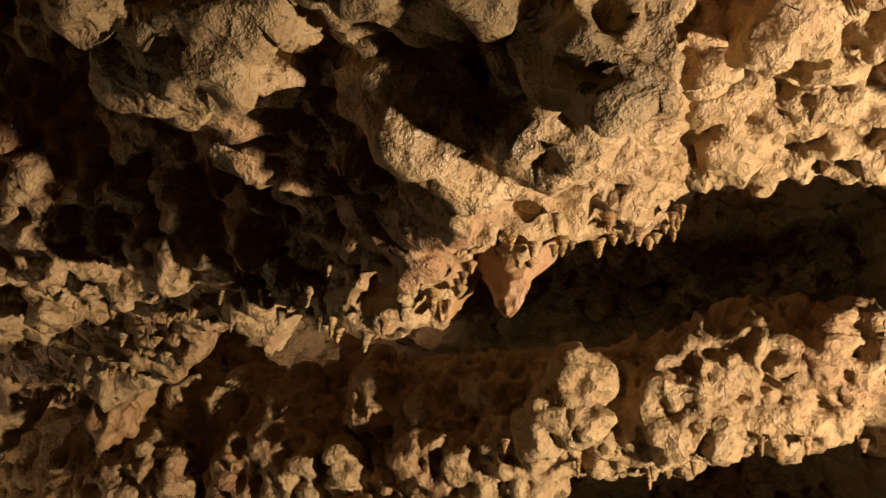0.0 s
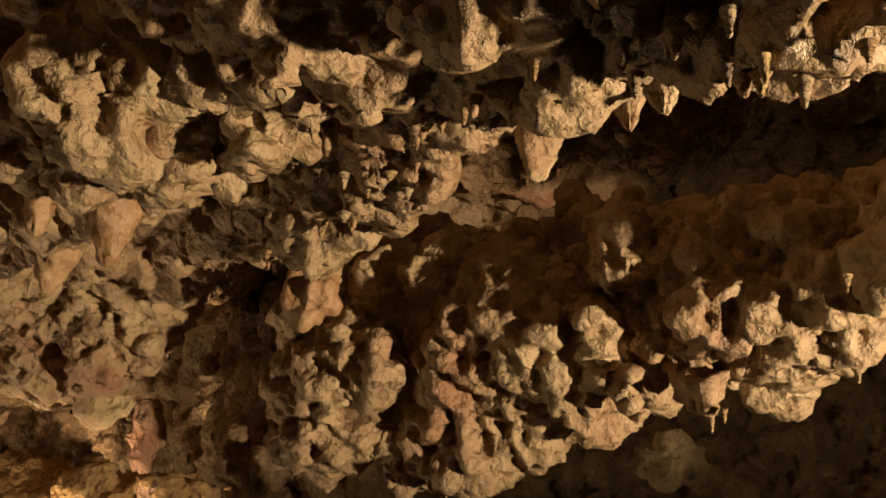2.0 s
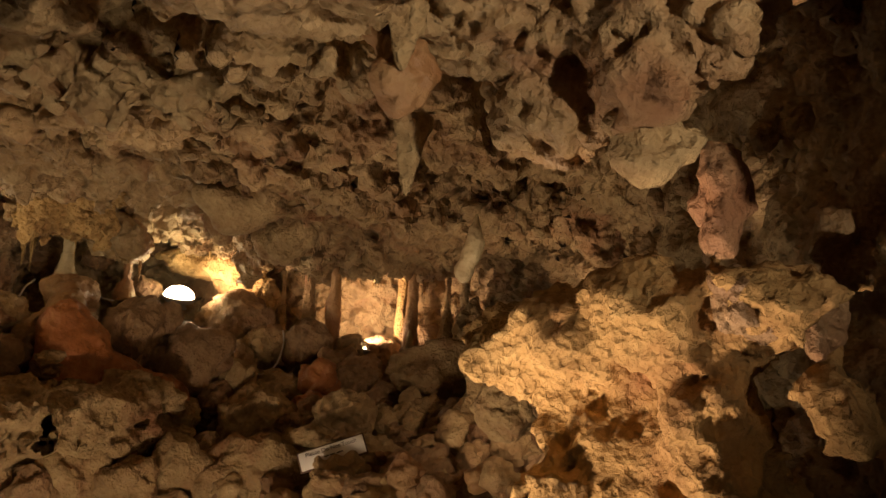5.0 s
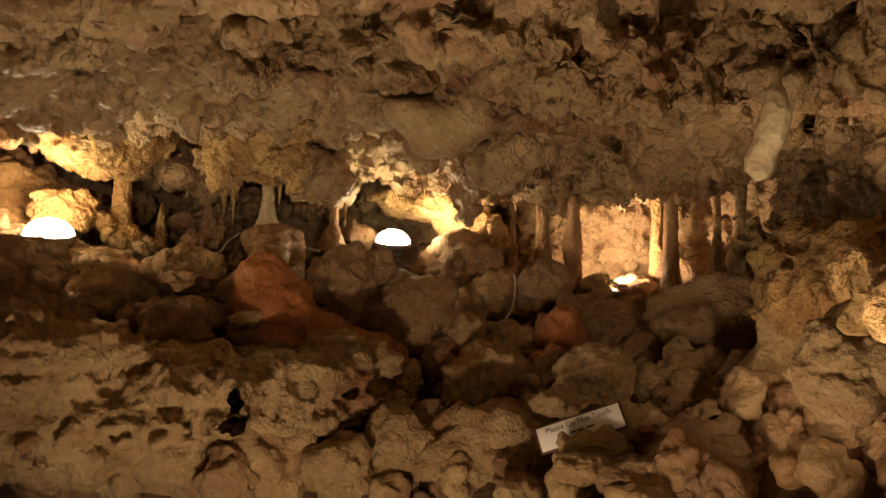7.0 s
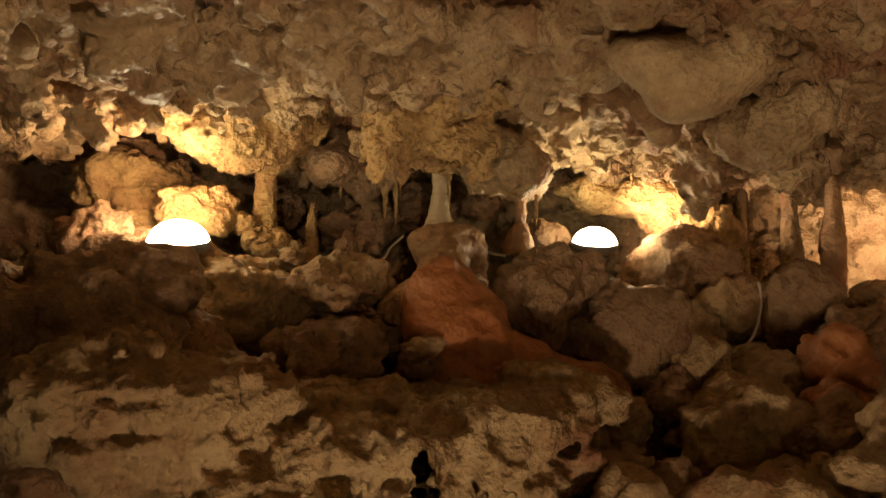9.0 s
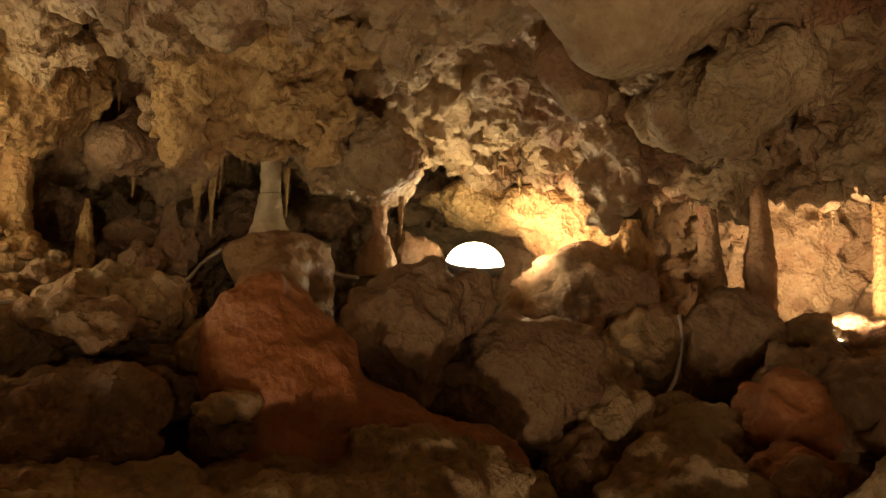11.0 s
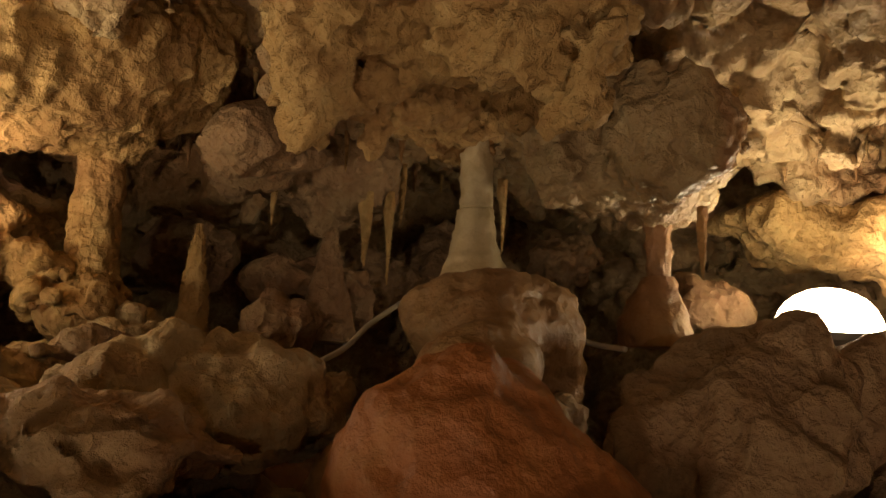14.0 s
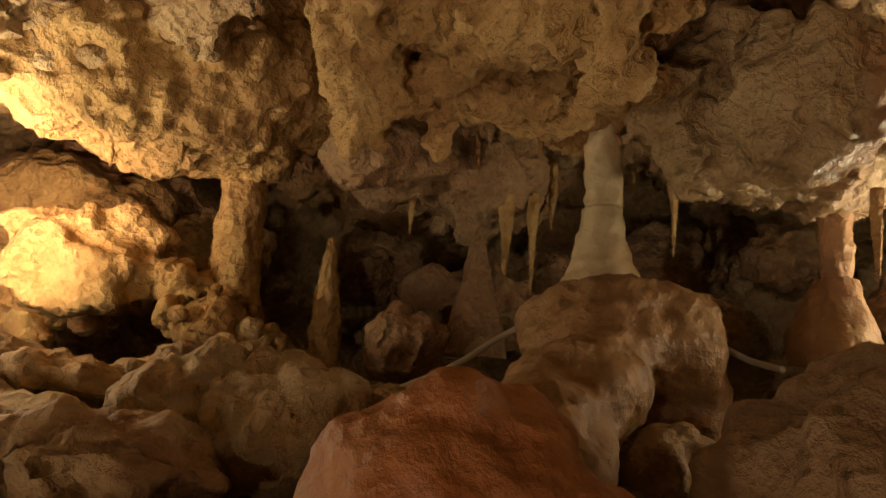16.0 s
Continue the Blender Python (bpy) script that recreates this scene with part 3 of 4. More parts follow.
column(-5.09, 4.25, 1.78, [("lower_shaft", [(.02, .10), (.06, .082), (.09, .068), (.12, .056), (.15, .044), (.19, .036), (.230, .031)], CREAM, 1, .04),
                           ("upper_shaft", [(.233, .030), (.28, .029), (.33, .029), (.42, .031)], CREAM, 2, .03)],
       "cream calcite column with a crack round its shaft")
column(-5.385, 3.635, 1.90, [("shaft", [(-.14, .055), (0, .047), (.05, .044), (.15, .042), (.22, .040), (.32, .042)], PALE, 3, .10)],
       "thick pale pitted column under a hanging rock", (0, -2))
column(-4.99, 4.57, 1.78, [("foot", [(0, .07), (.05, .06), (.09, .042), (.125, .028)], OCHRE, 4, .25),
                           ("shaft", [(.12, .022), (.2, .023), (.27, .026), (.33, .03)], OCHRE, 5, .08)],
       "thin reddish column on a flared dripstone foot")
column(-5.46, 4.09, 1.78, [("shaft", [(0, .07), (.08, .05), (.14, .032), (.22, .018), (.34, .02)], BROWN, 6, .12)], "dim brown column in the dark recess")
column(-4.50, 5.58, 1.66, [("shaft", [(-.25, .075), (0, .062), (.1, .050), (.2, .040), (.32, .030), (.40, .030), (.50, .045)], TAN, 7, .08)],
       "tall tan column before the lit back wall", (0, -3))
column(-4.40, 5.70, 1.66, [("shaft", [(-.25, .06), (0, .05), (.1, .047), (.2, .052), (.32, .035), (.46, .028)], OCHRE, 8, .12)], "dark reddish column before the lit back wall")
column(-3.97, 5.97, 1.60, [("shaft", [(-.25, .07), (0, .06), (.12, .045), (.3, .036), (.42, .034), (.55, .04)], OCHRE, 9, .08)], "straight brown column near the back wall")
column(-3.62, 6.05, 1.60, [("shaft", [(-.25, .07), (0, .04), (.12, .03), (.3, .024), (.42, .024), (.55, .03)], TAN, 10, .08)], "slender tan column near the back wall")
column(-3.80, 6.12, 1.60, [("shaft", [(-.25, .07), (0, .075), (.08, .06), (.2, .035), (.3, .02), (.5, .016)], TAN, 11, .1)], "tapered tan column by the back wall")
column(-4.20, 6.15, 1.60, [("shaft", [(-.25, .07), (0, .05), (.1, .04), (.3, .03), (.55, .035)], PALE, 12, .1)], "pale column against the back wall")
column(-4.80, 5.62, 1.70, [("shaft", [(-.25, .05), (0, .04), (.1, .032), (.25, .02), (.4, .024)], TAN, 13, .1)], "thin tan column beside the lamp glow")


def stalagmite(x, y, z, height, r, material, label, seed):
    me = lathe_mesh("stalagmite", [(0, r * 1.9), (.10 * height, r * 1.25), (.3 * height, r), (.6 * height, r * .8), (.85 * height, r * .5), (height, r * .12)], material, seed=seed, wobble=.12)
    ob = new("stalagmite", me)
    ob.location = (x, y, z)
    return tidy(ob, label, "stalagmite", "stalagmites")


stalagmite(-5.345, 3.81, 1.70, 0.28, 0.027, PALE, "pointed cream stalagmite standing in the dark recess", 1)
stalagmite(-4.73, 5.38, 1.68, 0.20, 0.030, CREAM, "white stubby stalagmite behind the boulders", 2)
stalagmite(-3.92, 5.90, 1.50, 0.24, 0.035, WHITE_CALCITE, "yellow-white stalagmite lit from below", 3)

# crusty coral clusters at the foot of the thick column
rng = np.random.default_rng(11)


def coral(cx, cy, cz, r, n, label, material=PALE):
    balls = [(cx, cy, cz, r * 0.8, r * 0.8, r * 0.7)]
    for k in range(n):
        a, b = rng.uniform(0, 2 * math.pi), rng.uniform(-0.2, 1.0)
        q = math.sqrt(max(0, 1 - b * b))
        s = rng.uniform(0.010, 0.018)
        balls.append((cx + r * q * math.cos(a), cy + r * q * math.sin(a), cz + r * 0.8 * b, s, s, s))
    return lump_rock("cave_coral", balls, 0.006, material, label, "cave coral", 0.35, 0.008, 0.3)


coral(-5.29, 3.62, 1.80, 0.085, 90, "knobbly pale cave coral at a column foot")
coral(-5.36, 3.545, 1.87, 0.055, 30, "pale crusted block beside the thick column")
coral(-5.24, 3.70, 1.76, 0.06, 50, "knobbly tan cave coral on the rubble", TAN)
coral(-4.88, 4.12, 1.47, 0.05, 30, "small tan cave coral below the mound", TAN)

lump_rock("wall_rock", [(-2.90, 5.48, 1.72, 0.26, 0.20, 0.16), (-2.62, 5.20, 1.70, 0.20, 0.18, 0.15), (-2.40, 4.92, 1.66, 0.16, 0.15, 0.13),
                        (-3.08, 5.62, 1.62, 0.18, 0.15, 0.13), (-2.75, 5.30, 1.58, 0.25, 0.22, 0.14)], 0.013, PALE, "pale yellow flowstone bulging from the side wall", "wall rock", 1.6, 0.03, 1.6)
lump_rock("wall_rock", [(-1.32, 3.04, 1.655, 0.12, 0.09, 0.085), (-1.13, 2.99, 1.675, 0.13, 0.09, 0.085), (-0.98, 2.96, 1.70, 0.075, 0.06, 0.045),
                        (-1.08, 3.00, 1.50, 0.08, 0.08, 0.13), (-1.46, 3.16, 1.60, 0.12, 0.12, 0.08), (-1.22, 3.12, 1.35, 0.22, 0.12, 0.24),
                        (-0.90, 2.98, 1.62, 0.04, 0.05, 0.09), (-1.22, 3.18, 0.9, 0.28, 0.16, 0.4), (-1.22, 3.2, 0.35, 0.34, 0.2, 0.45)],
          0.014, PALE, "pale yellow pitted rock at the side of the path", "wall rock", 1.6, 0.03, 2.2, lobes=0.03)
# bright lump of wall behind the middle lamp
lump_rock("wall_rock", [(-4.95, 5.36, 1.98, 0.17, 0.14, 0.16), (-5.10, 5.25, 2.08, 0.16, 0.13, 0.09), (-4.78, 5.40, 1.90, 0.13, 0.12, 0.14),
                        (-5.2, 5.1, 2.10, 0.14, 0.12, 0.08)], 0.012, PALE, "pale pitted limestone lit by the lamp", "wall rock", 1.4)

HUNG = "lump hanging from the cave roof"
boulder(-4.702, 3.645, 1.631, 0.115, 0.085, 0.051, 87, TAN, 3)
boulder(-4.869, 3.719, 1.659, 0.096, 0.070, 0.074, 87, TAN, 4)
boulder(-4.891, 3.838, 1.685, 0.081, 0.052, 0.046, 87, BROWN, 5)
boulder(-4.870, 3.856, 1.642, 0.049, 0.039, 0.045, 87, BROWN, 6)
boulder(-4.905, 4.297, 1.638, 0.055, 0.048, 0.048, 87, TAN, 7)
boulder(-5.279, 3.955, 1.788, 0.062, 0.061, 0.070, 87, BROWN, 8)
boulder(-5.042, 3.490, 1.696, 0.100, 0.061, 0.048, 87, TAN, 9)
boulder(-5.081, 3.590, 1.700, 0.068, 0.048, 0.036, 87, TAN, 10)
boulder(-5.613, 4.101, 1.887, 0.125, 0.104, 0.099, 87, BROWN, 11)
boulder(-5.081, 3.646, 1.728, 0.091, 0.063, 0.045, 87, BROWN, 12)
boulder(-5.864, 3.315, 2.091, 0.151, 0.090, 0.068, 87, BROWN, 13)
boulder(-5.767, 3.129, 2.073, 0.122, 0.077, 0.065, 87, BROWN, 14)
boulder(-5.395, 3.358, 1.908, 0.170, 0.112, 0.102, 87, PALE, 15)
boulder(-5.182, 3.347, 1.745, 0.044, 0.040, 0.054, 87, PALE, 16)
boulder(-5.573, 3.319, 1.825, 0.051, 0.034, 0.032, 87, TAN, 17)
boulder(-5.790, 4.880, 2.081, 0.098, 0.084, 0.083, 87, BROWN, 18)
boulder(-5.723, 4.639, 1.887, 0.086, 0.070, 0.065, 87, BROWN, 19)
boulder(-5.957, 3.857, 1.999, 0.111, 0.095, 0.095, 87, BROWN, 20)
boulder(-6.124, 4.668, 2.070, 0.139, 0.120, 0.122, 87, BROWN, 21)
boulder(-6.040, 4.374, 1.981, 0.125, 0.100, 0.091, 87, BROWN, 22)
boulder(-4.633, 4.423, 1.614, 0.150, 0.150, 0.175, 50, BROWN, 23)
boulder(-4.599, 4.596, 1.699, 0.086, 0.081, 0.090, 50, BROWN, 24)
boulder(-4.752, 5.216, 1.732, 0.250, 0.163, 0.148, 50, BROWN, 25)
boulder(-4.586, 5.326, 1.581, 0.139, 0.138, 0.130, 50, TAN, 26)
boulder(-4.380, 5.436, 1.610, 0.156, 0.132, 0.130, 50, BROWN, 27)
boulder(-4.615, 4.732, 1.463, 0.249, 0.160, 0.196, 50, BROWN, 28)
boulder(-4.523, 5.053, 1.442, 0.122, 0.116, 0.130, 50, TAN, 29)
boulder(-4.406, 5.281, 1.370, 0.141, 0.100, 0.075, 50, TAN, 30)
boulder(-4.286, 5.588, 1.399, 0.139, 0.112, 0.104, 50, ORANGE, 31)
boulder(-4.252, 5.740, 1.567, 0.118, 0.105, 0.109, 50, TAN, 32)
boulder(-5.180, 4.831, 1.873, 0.088, 0.077, 0.078, 50, BROWN, 33)
boulder(-5.036, 3.735, 1.588, 0.125, 0.092, 0.099, 50, BROWN, 34)
boulder(-5.113, 3.929, 1.656, 0.110, 0.076, 0.074, 50, TAN, 35)
boulder(-4.815, 3.727, 1.468, 0.170, 0.108, 0.094, 50, BROWN, 36)
boulder(-4.520, 3.899, 1.411, 0.082, 0.054, 0.049, 50, BROWN, 37)
boulder(-5.287, 3.775, 1.691, 0.098, 0.059, 0.045, 50, TAN, 38)
boulder(-5.154, 3.185, 1.663, 0.274, 0.178, 0.160, 59, BROWN, 39)
boulder(-4.88, 3.38, 1.565, 0.20, 0.150, 0.150, 59, TAN, 40)
boulder(-4.62, 3.60, 1.42, 0.165, 0.120, 0.115, 59, BROWN, 41)
boulder(-4.767, 3.042, 1.446, 0.182, 0.146, 0.174, 59, BROWN, 42)
boulder(-4.604, 3.157, 1.293, 0.249, 0.171, 0.166, 59, BROWN, 43)
boulder(-4.874, 3.673, 1.615, 0.105, 0.090, 0.092, 59, TAN, 44)
boulder(-4.837, 3.812, 1.673, 0.098, 0.079, 0.074, 59, TAN, 45)
boulder(-4.454, 3.860, 1.457, 0.069, 0.050, 0.039, 59, TAN, 46)
boulder(-5.336, 3.020, 1.770, 0.147, 0.131, 0.137, 59, BROWN, 47)
boulder(-5.759, 3.185, 2.040, 0.219, 0.151, 0.150, 59, PALE, 48)
boulder(-5.965, 3.115, 2.186, 0.254, 0.149, 0.109, 59, BROWN, 49)
boulder(-5.612, 3.184, 1.866, 0.134, 0.082, 0.067, 59, PALE, 50)
boulder(-5.825, 3.447, 1.994, 0.166, 0.130, 0.117, 59, PALE, 51)
boulder(-4.629, 2.849, 1.416, 0.297, 0.192, 0.237, 62, BROWN, 52)
boulder(-4.491, 2.754, 1.165, 0.259, 0.179, 0.240, 62, BROWN, 53)
boulder(-4.676, 2.995, 1.611, 0.270, 0.166, 0.135, 62, BROWN, 54)
boulder(-4.260, 3.137, 1.070, 0.203, 0.123, 0.139, 62, TAN, 55)
boulder(-4.886, 2.679, 1.568, 0.169, 0.139, 0.169, 62, BROWN, 56)
boulder(-3.792, 4.607, 0.951, 0.308, 0.206, 0.193, 52, TAN, 57)
boulder(-4.128, 4.863, 1.165, 0.220, 0.170, 0.193, 52, TAN, 58)
boulder(-3.605, 5.023, 1.232, 0.158, 0.143, 0.152, 52, TAN, 59)
boulder(-3.842, 4.743, 1.107, 0.077, 0.066, 0.051, 52, BROWN, 60)
boulder(-3.659, 4.831, 1.148, 0.118, 0.088, 0.052, 52, TAN, 61)
boulder(-3.839, 4.928, 1.186, 0.119, 0.095, 0.066, 52, BROWN, 62)
boulder(-3.419, 5.236, 1.215, 0.139, 0.108, 0.095, 52, TAN, 63)
boulder(-3.406, 5.485, 1.283, 0.132, 0.098, 0.079, 52, TAN, 64)
boulder(-3.277, 5.412, 1.219, 0.139, 0.099, 0.076, 52, TAN, 65)
boulder(-3.297, 5.248, 1.159, 0.196, 0.125, 0.074, 52, TAN, 66)
boulder(-3.057, 5.293, 1.204, 0.164, 0.103, 0.058, 52, TAN, 67)
boulder(-3.229, 5.569, 1.274, 0.154, 0.119, 0.077, 52, BROWN, 68)
boulder(-3.494, 5.787, 1.482, 0.363, 0.224, 0.182, 52, TAN, 69)
boulder(-2.831, 5.393, 1.374, 0.278, 0.184, 0.234, 52, TAN, 70)
boulder(-2.693, 5.165, 1.157, 0.234, 0.167, 0.173, 52, BROWN, 71)
boulder(-3.181, 5.783, 1.468, 0.159, 0.122, 0.106, 52, TAN, 72)
boulder(-2.905, 5.624, 1.558, 0.145, 0.100, 0.072, 52, TAN, 73)
boulder(-3.265, 4.636, 1.044, 0.130, 0.097, 0.081, 52, TAN, 74)
boulder(-3.176, 4.462, 1.019, 0.082, 0.061, 0.051, 52, TAN, 75)
boulder(-3.246, 4.817, 1.089, 0.145, 0.111, 0.095, 52, TAN, 76)
boulder(-3.038, 4.876, 1.055, 0.201, 0.151, 0.127, 52, BROWN, 77)
boulder(-3.046, 4.577, 0.989, 0.130, 0.092, 0.070, 52, BROWN, 78)
boulder(-2.829, 4.793, 0.999, 0.157, 0.113, 0.088, 52, BROWN, 79)
boulder(-2.793, 5.016, 1.044, 0.163, 0.132, 0.122, 52, BROWN, 80)
boulder(-4.034, 4.328, 0.920, 0.172, 0.146, 0.184, 52, TAN, 81)
boulder(-4.042, 4.055, 0.905, 0.129, 0.124, 0.140, 52, TAN, 82)
boulder(-4.198, 3.858, 0.952, 0.152, 0.135, 0.175, 52, TAN, 83)
boulder(-4.321, 3.545, 0.966, 0.192, 0.149, 0.170, 52, TAN, 84)
boulder(-4.141, 3.654, 0.909, 0.100, 0.093, 0.100, 52, BROWN, 85)
boulder(-4.380, 3.360, 0.922, 0.134, 0.113, 0.111, 52, TAN, 86)
boulder(-4.466, 3.180, 0.939, 0.164, 0.131, 0.120, 52, BROWN, 87)
boulder(-4.618, 3.152, 1.310, 0.159, 0.172, 0.260, 52, BROWN, 88)
boulder(-4.325, 4.322, 1.088, 0.119, 0.116, 0.132, 52, BROWN, 89)
boulder(-4.419, 4.600, 1.143, 0.106, 0.108, 0.127, 52, TAN, 90)
boulder(-4.438, 4.984, 1.362, 0.106, 0.126, 0.166, 52, TAN, 91)
boulder(-4.293, 5.162, 1.334, 0.143, 0.112, 0.098, 52, TAN, 92)
boulder(-4.096, 5.357, 1.362, 0.171, 0.141, 0.134, 52, ORANGE, 93)
boulder(-4.019, 5.174, 1.266, 0.115, 0.086, 0.072, 52, ORANGE, 94)
boulder(-3.986, 5.524, 1.394, 0.209, 0.172, 0.164, 52, BROWN, 95)
boulder(-3.786, 5.511, 1.314, 0.158, 0.133, 0.129, 52, BROWN, 96)
boulder(-4.137, 5.520, 1.479, 0.139, 0.114, 0.108, 52, BROWN, 97)
boulder(-4.170, 6.021, 1.538, 0.249, 0.184, 0.149, 52, BROWN, 98)
boulder(-4.061, 6.310, 1.632, 0.221, 0.173, 0.153, 52, BROWN, 99)
boulder(-3.583, 6.050, 1.767, 0.106, 0.112, 0.166, 52, TAN, 100)
boulder(-4.037, 4.984, 1.210, 0.084, 0.079, 0.070, 52, TAN, 101)
boulder(-4.416, 4.833, 1.260, 0.103, 0.098, 0.088, 52, BROWN, 102)
boulder(-4.072, 4.490, 1.005, 0.115, 0.112, 0.103, 52, BROWN, 103)
boulder(-4.246, 4.093, 0.991, 0.112, 0.102, 0.087, 52, BROWN, 104)
boulder(-2.966, 5.874, 1.752, 0.192, 0.120, 0.141, 52, PALE, 105)
boulder(-3.120, 5.821, 1.634, 0.145, 0.087, 0.066, 52, PALE, 106)
boulder(-1.608, 3.998, 1.449, 0.104, 0.078, 0.085, 31, TAN, 107)
boulder(-1.676, 3.971, 1.402, 0.104, 0.087, 0.085, 31, TAN, 108)
boulder(-1.490, 4.036, 1.408, 0.120, 0.107, 0.111, 31, PALE, 109)
boulder(-1.826, 3.996, 1.454, 0.088, 0.100, 0.128, 31, BROWN, 110)
boulder(-2.174, 4.270, 1.456, 0.136, 0.120, 0.125, 31, TAN, 111)
boulder(-0.157, 1.442, 2.380, 0.074, 0.058, 0.042, -0, PALE, 112, HUNG)
boulder(-0.504, 1.848, 2.287, 0.062, 0.049, 0.038, -0, PALE, 113, HUNG)
boulder(0.017, 2.481, 2.168, 0.079, 0.094, 0.111, -0, TAN, 114, HUNG)
boulder(0.231, 2.336, 2.125, 0.036, 0.082, 0.114, -0, PALE, 115, HUNG)
boulder(0.384, 2.259, 2.183, 0.082, 0.078, 0.076, -0, TAN, 116, HUNG)
boulder(0.148, 2.390, 2.085, 0.043, 0.055, 0.068, -0, TAN, 117, HUNG)
boulder(0.683, 2.223, 2.139, 0.085, 0.061, 0.040, -0, PALE, 118, HUNG)
boulder(0.777, 2.201, 2.179, 0.062, 0.047, 0.034, -0, PALE, 119, HUNG)
boulder(0.872, 2.166, 2.177, 0.104, 0.074, 0.047, -0, PALE, 120, HUNG)
boulder(0.533, 2.222, 2.125, 0.057, 0.056, 0.057, -0, TAN, 121, HUNG)
boulder(0.536, 2.183, 2.209, 0.045, 0.050, 0.057, -0, TAN, 122, HUNG)
boulder(-0.257, 2.501, 2.185, 0.074, 0.060, 0.047, -0, TAN, 123, HUNG)
boulder(-0.152, 2.614, 2.075, 0.076, 0.075, 0.076, -0, TAN, 124, HUNG)
boulder(0.042, 2.664, 2.166, 0.056, 0.063, 0.087, 13, TAN, 125, HUNG)
boulder(-0.203, 2.811, 2.006, 0.062, 0.067, 0.091, 13, TAN, 126, HUNG)
boulder(-0.026, 2.753, 1.971, 0.069, 0.058, 0.064, 13, TAN, 127, HUNG)
boulder(-0.442, 2.759, 1.945, 0.062, 0.047, 0.045, 13, TAN, 128, HUNG)
boulder(-0.300, 2.930, 1.849, 0.066, 0.053, 0.054, 13, TAN, 129, HUNG)
boulder(-0.104, 2.851, 1.883, 0.040, 0.032, 0.034, 13, TAN, 130, HUNG)
boulder(-0.532, 2.326, 2.058, 0.040, 0.037, 0.057, 13, OCHRE, 131, HUNG)
boulder(-0.262, 2.617, 2.225, 0.058, 0.047, 0.048, 13, TAN, 132, HUNG)
boulder(0.143, 2.833, 1.826, 0.069, 0.056, 0.058, 13, TAN, 133, HUNG)
boulder(-0.645, 1.945, 2.182, 0.054, 0.040, 0.037, 13, TAN, 134, HUNG)
boulder(-1.430, 2.610, 2.008, 0.043, 0.042, 0.053, 31, OCHRE, 135, HUNG)
boulder(-1.079, 2.722, 1.906, 0.066, 0.035, 0.040, 31, TAN, 136, HUNG)
boulder(-1.010, 2.919, 1.698, 0.053, 0.029, 0.053, 31, BROWN, 137, HUNG)
boulder(-0.925, 2.974, 1.688, 0.029, 0.031, 0.053, 31, BROWN, 138, HUNG)
boulder(-1.027, 2.830, 1.848, 0.028, 0.044, 0.074, 31, BROWN, 139, HUNG)


boulder(-4.520, 5.236, 1.546, 0.075, 0.070, 0.068, 20, TAN, 151)

# ---- lamps ----
def flood_lamp(x, y, z, target, r, label):
    root = new("flood_lamp")
    root.matrix_basis = look((x, y, z), target)
    tidy(root, label, "lamp", "flood lamps")
    bowl = [(-0.012, r * 1.03), (0.0, r * 1.05), (r * .15, r), (r * .3, r * .75), (r * .45, r * .4), (r * .5, r * .3)]
    part("casing", lathe_mesh("casing", bowl, CASING, wobble=0, grain=0), CASING, root, "grey metal casing")
    dome = [(-0.8 * r * math.sin(a), r * math.cos(a)) for a in (radians(q) for q in (86, 75, 62, 48, 34, 20, 8))] + [(-0.008, r)]
    part("glass", lathe_mesh("glass", dome, LAMP_GLASS, wobble=0, grain=0), LAMP_GLASS, root, "glowing domed glass")
    bm = bmesh.new()
    bmesh.ops.create_cube(bm, size=1, matrix=Matrix.LocRotScale((0, -r * 0.5, r * .5), None, (r * .9, r * .5, 0.02)))
    bmesh.ops.bevel(bm, geom=bm.edges[:], offset=0.003, segments=1, affect="EDGES")
    part("bracket", bm, CASING, root)
    return root


flood_lamp(-4.88, 4.86, 1.825, (-4.76, 4.80, 2.3), 0.092, "round floodlight glowing behind a boulder")
flood_lamp(-5.0, 3.23, 1.775, (-4.88, 3.18, 2.3), 0.10, "round floodlight glowing before pale rocks")
flood_lamp(-4.12, 5.55, 1.50, (-4.20, 5.7, 1.8), 0.045, "small floodlight set among the stones")
flood_lamp(-4.20, 5.80, 1.58, (-4.25, 5.9, 1.8), 0.035, "small spotlight at the foot of the columns")
flood_lamp(-2.02, 4.36, 1.38, (-2.1, 4.5, 1.7), 0.045, "small floodlight hidden behind stones")
post_lamp = flood_lamp(1.87, 0.98, 1.35, (0.0, 1.70, 2.36), 0.08, "floodlight standing on a thin metal post")
bm = bmesh.new()
bmesh.ops.create_cone(bm, cap_ends=True, segments=12, radius1=0.03, radius2=0.015, depth=1.40)
bm.transform(post_lamp.matrix_basis.inverted() @ Matrix.Translation((1.92, 0.96, 0.66)))
part("post", bm, CASING, post_lamp, "thin metal post")
# casing for the added chamber fill, out of view
flood_lamp(-2.49, 2.95, 0.30, (-3.75, 4.3, 1.85), 0.08, "unseen fill floodlight added on the floor beside the path")
flood_lamp(-1.97, 2.50, 0.30, (-1.14, 2.97, 1.62), 0.08, "floodlight on the floor turned towards the side rocks")
# casing for the invented roof fill, below the view
flood_lamp(-2.40, 2.86, 0.30, (-1.3, 2.45, 2.1), 0.08, "unseen fill floodlight added on the floor, turned towards the roof")


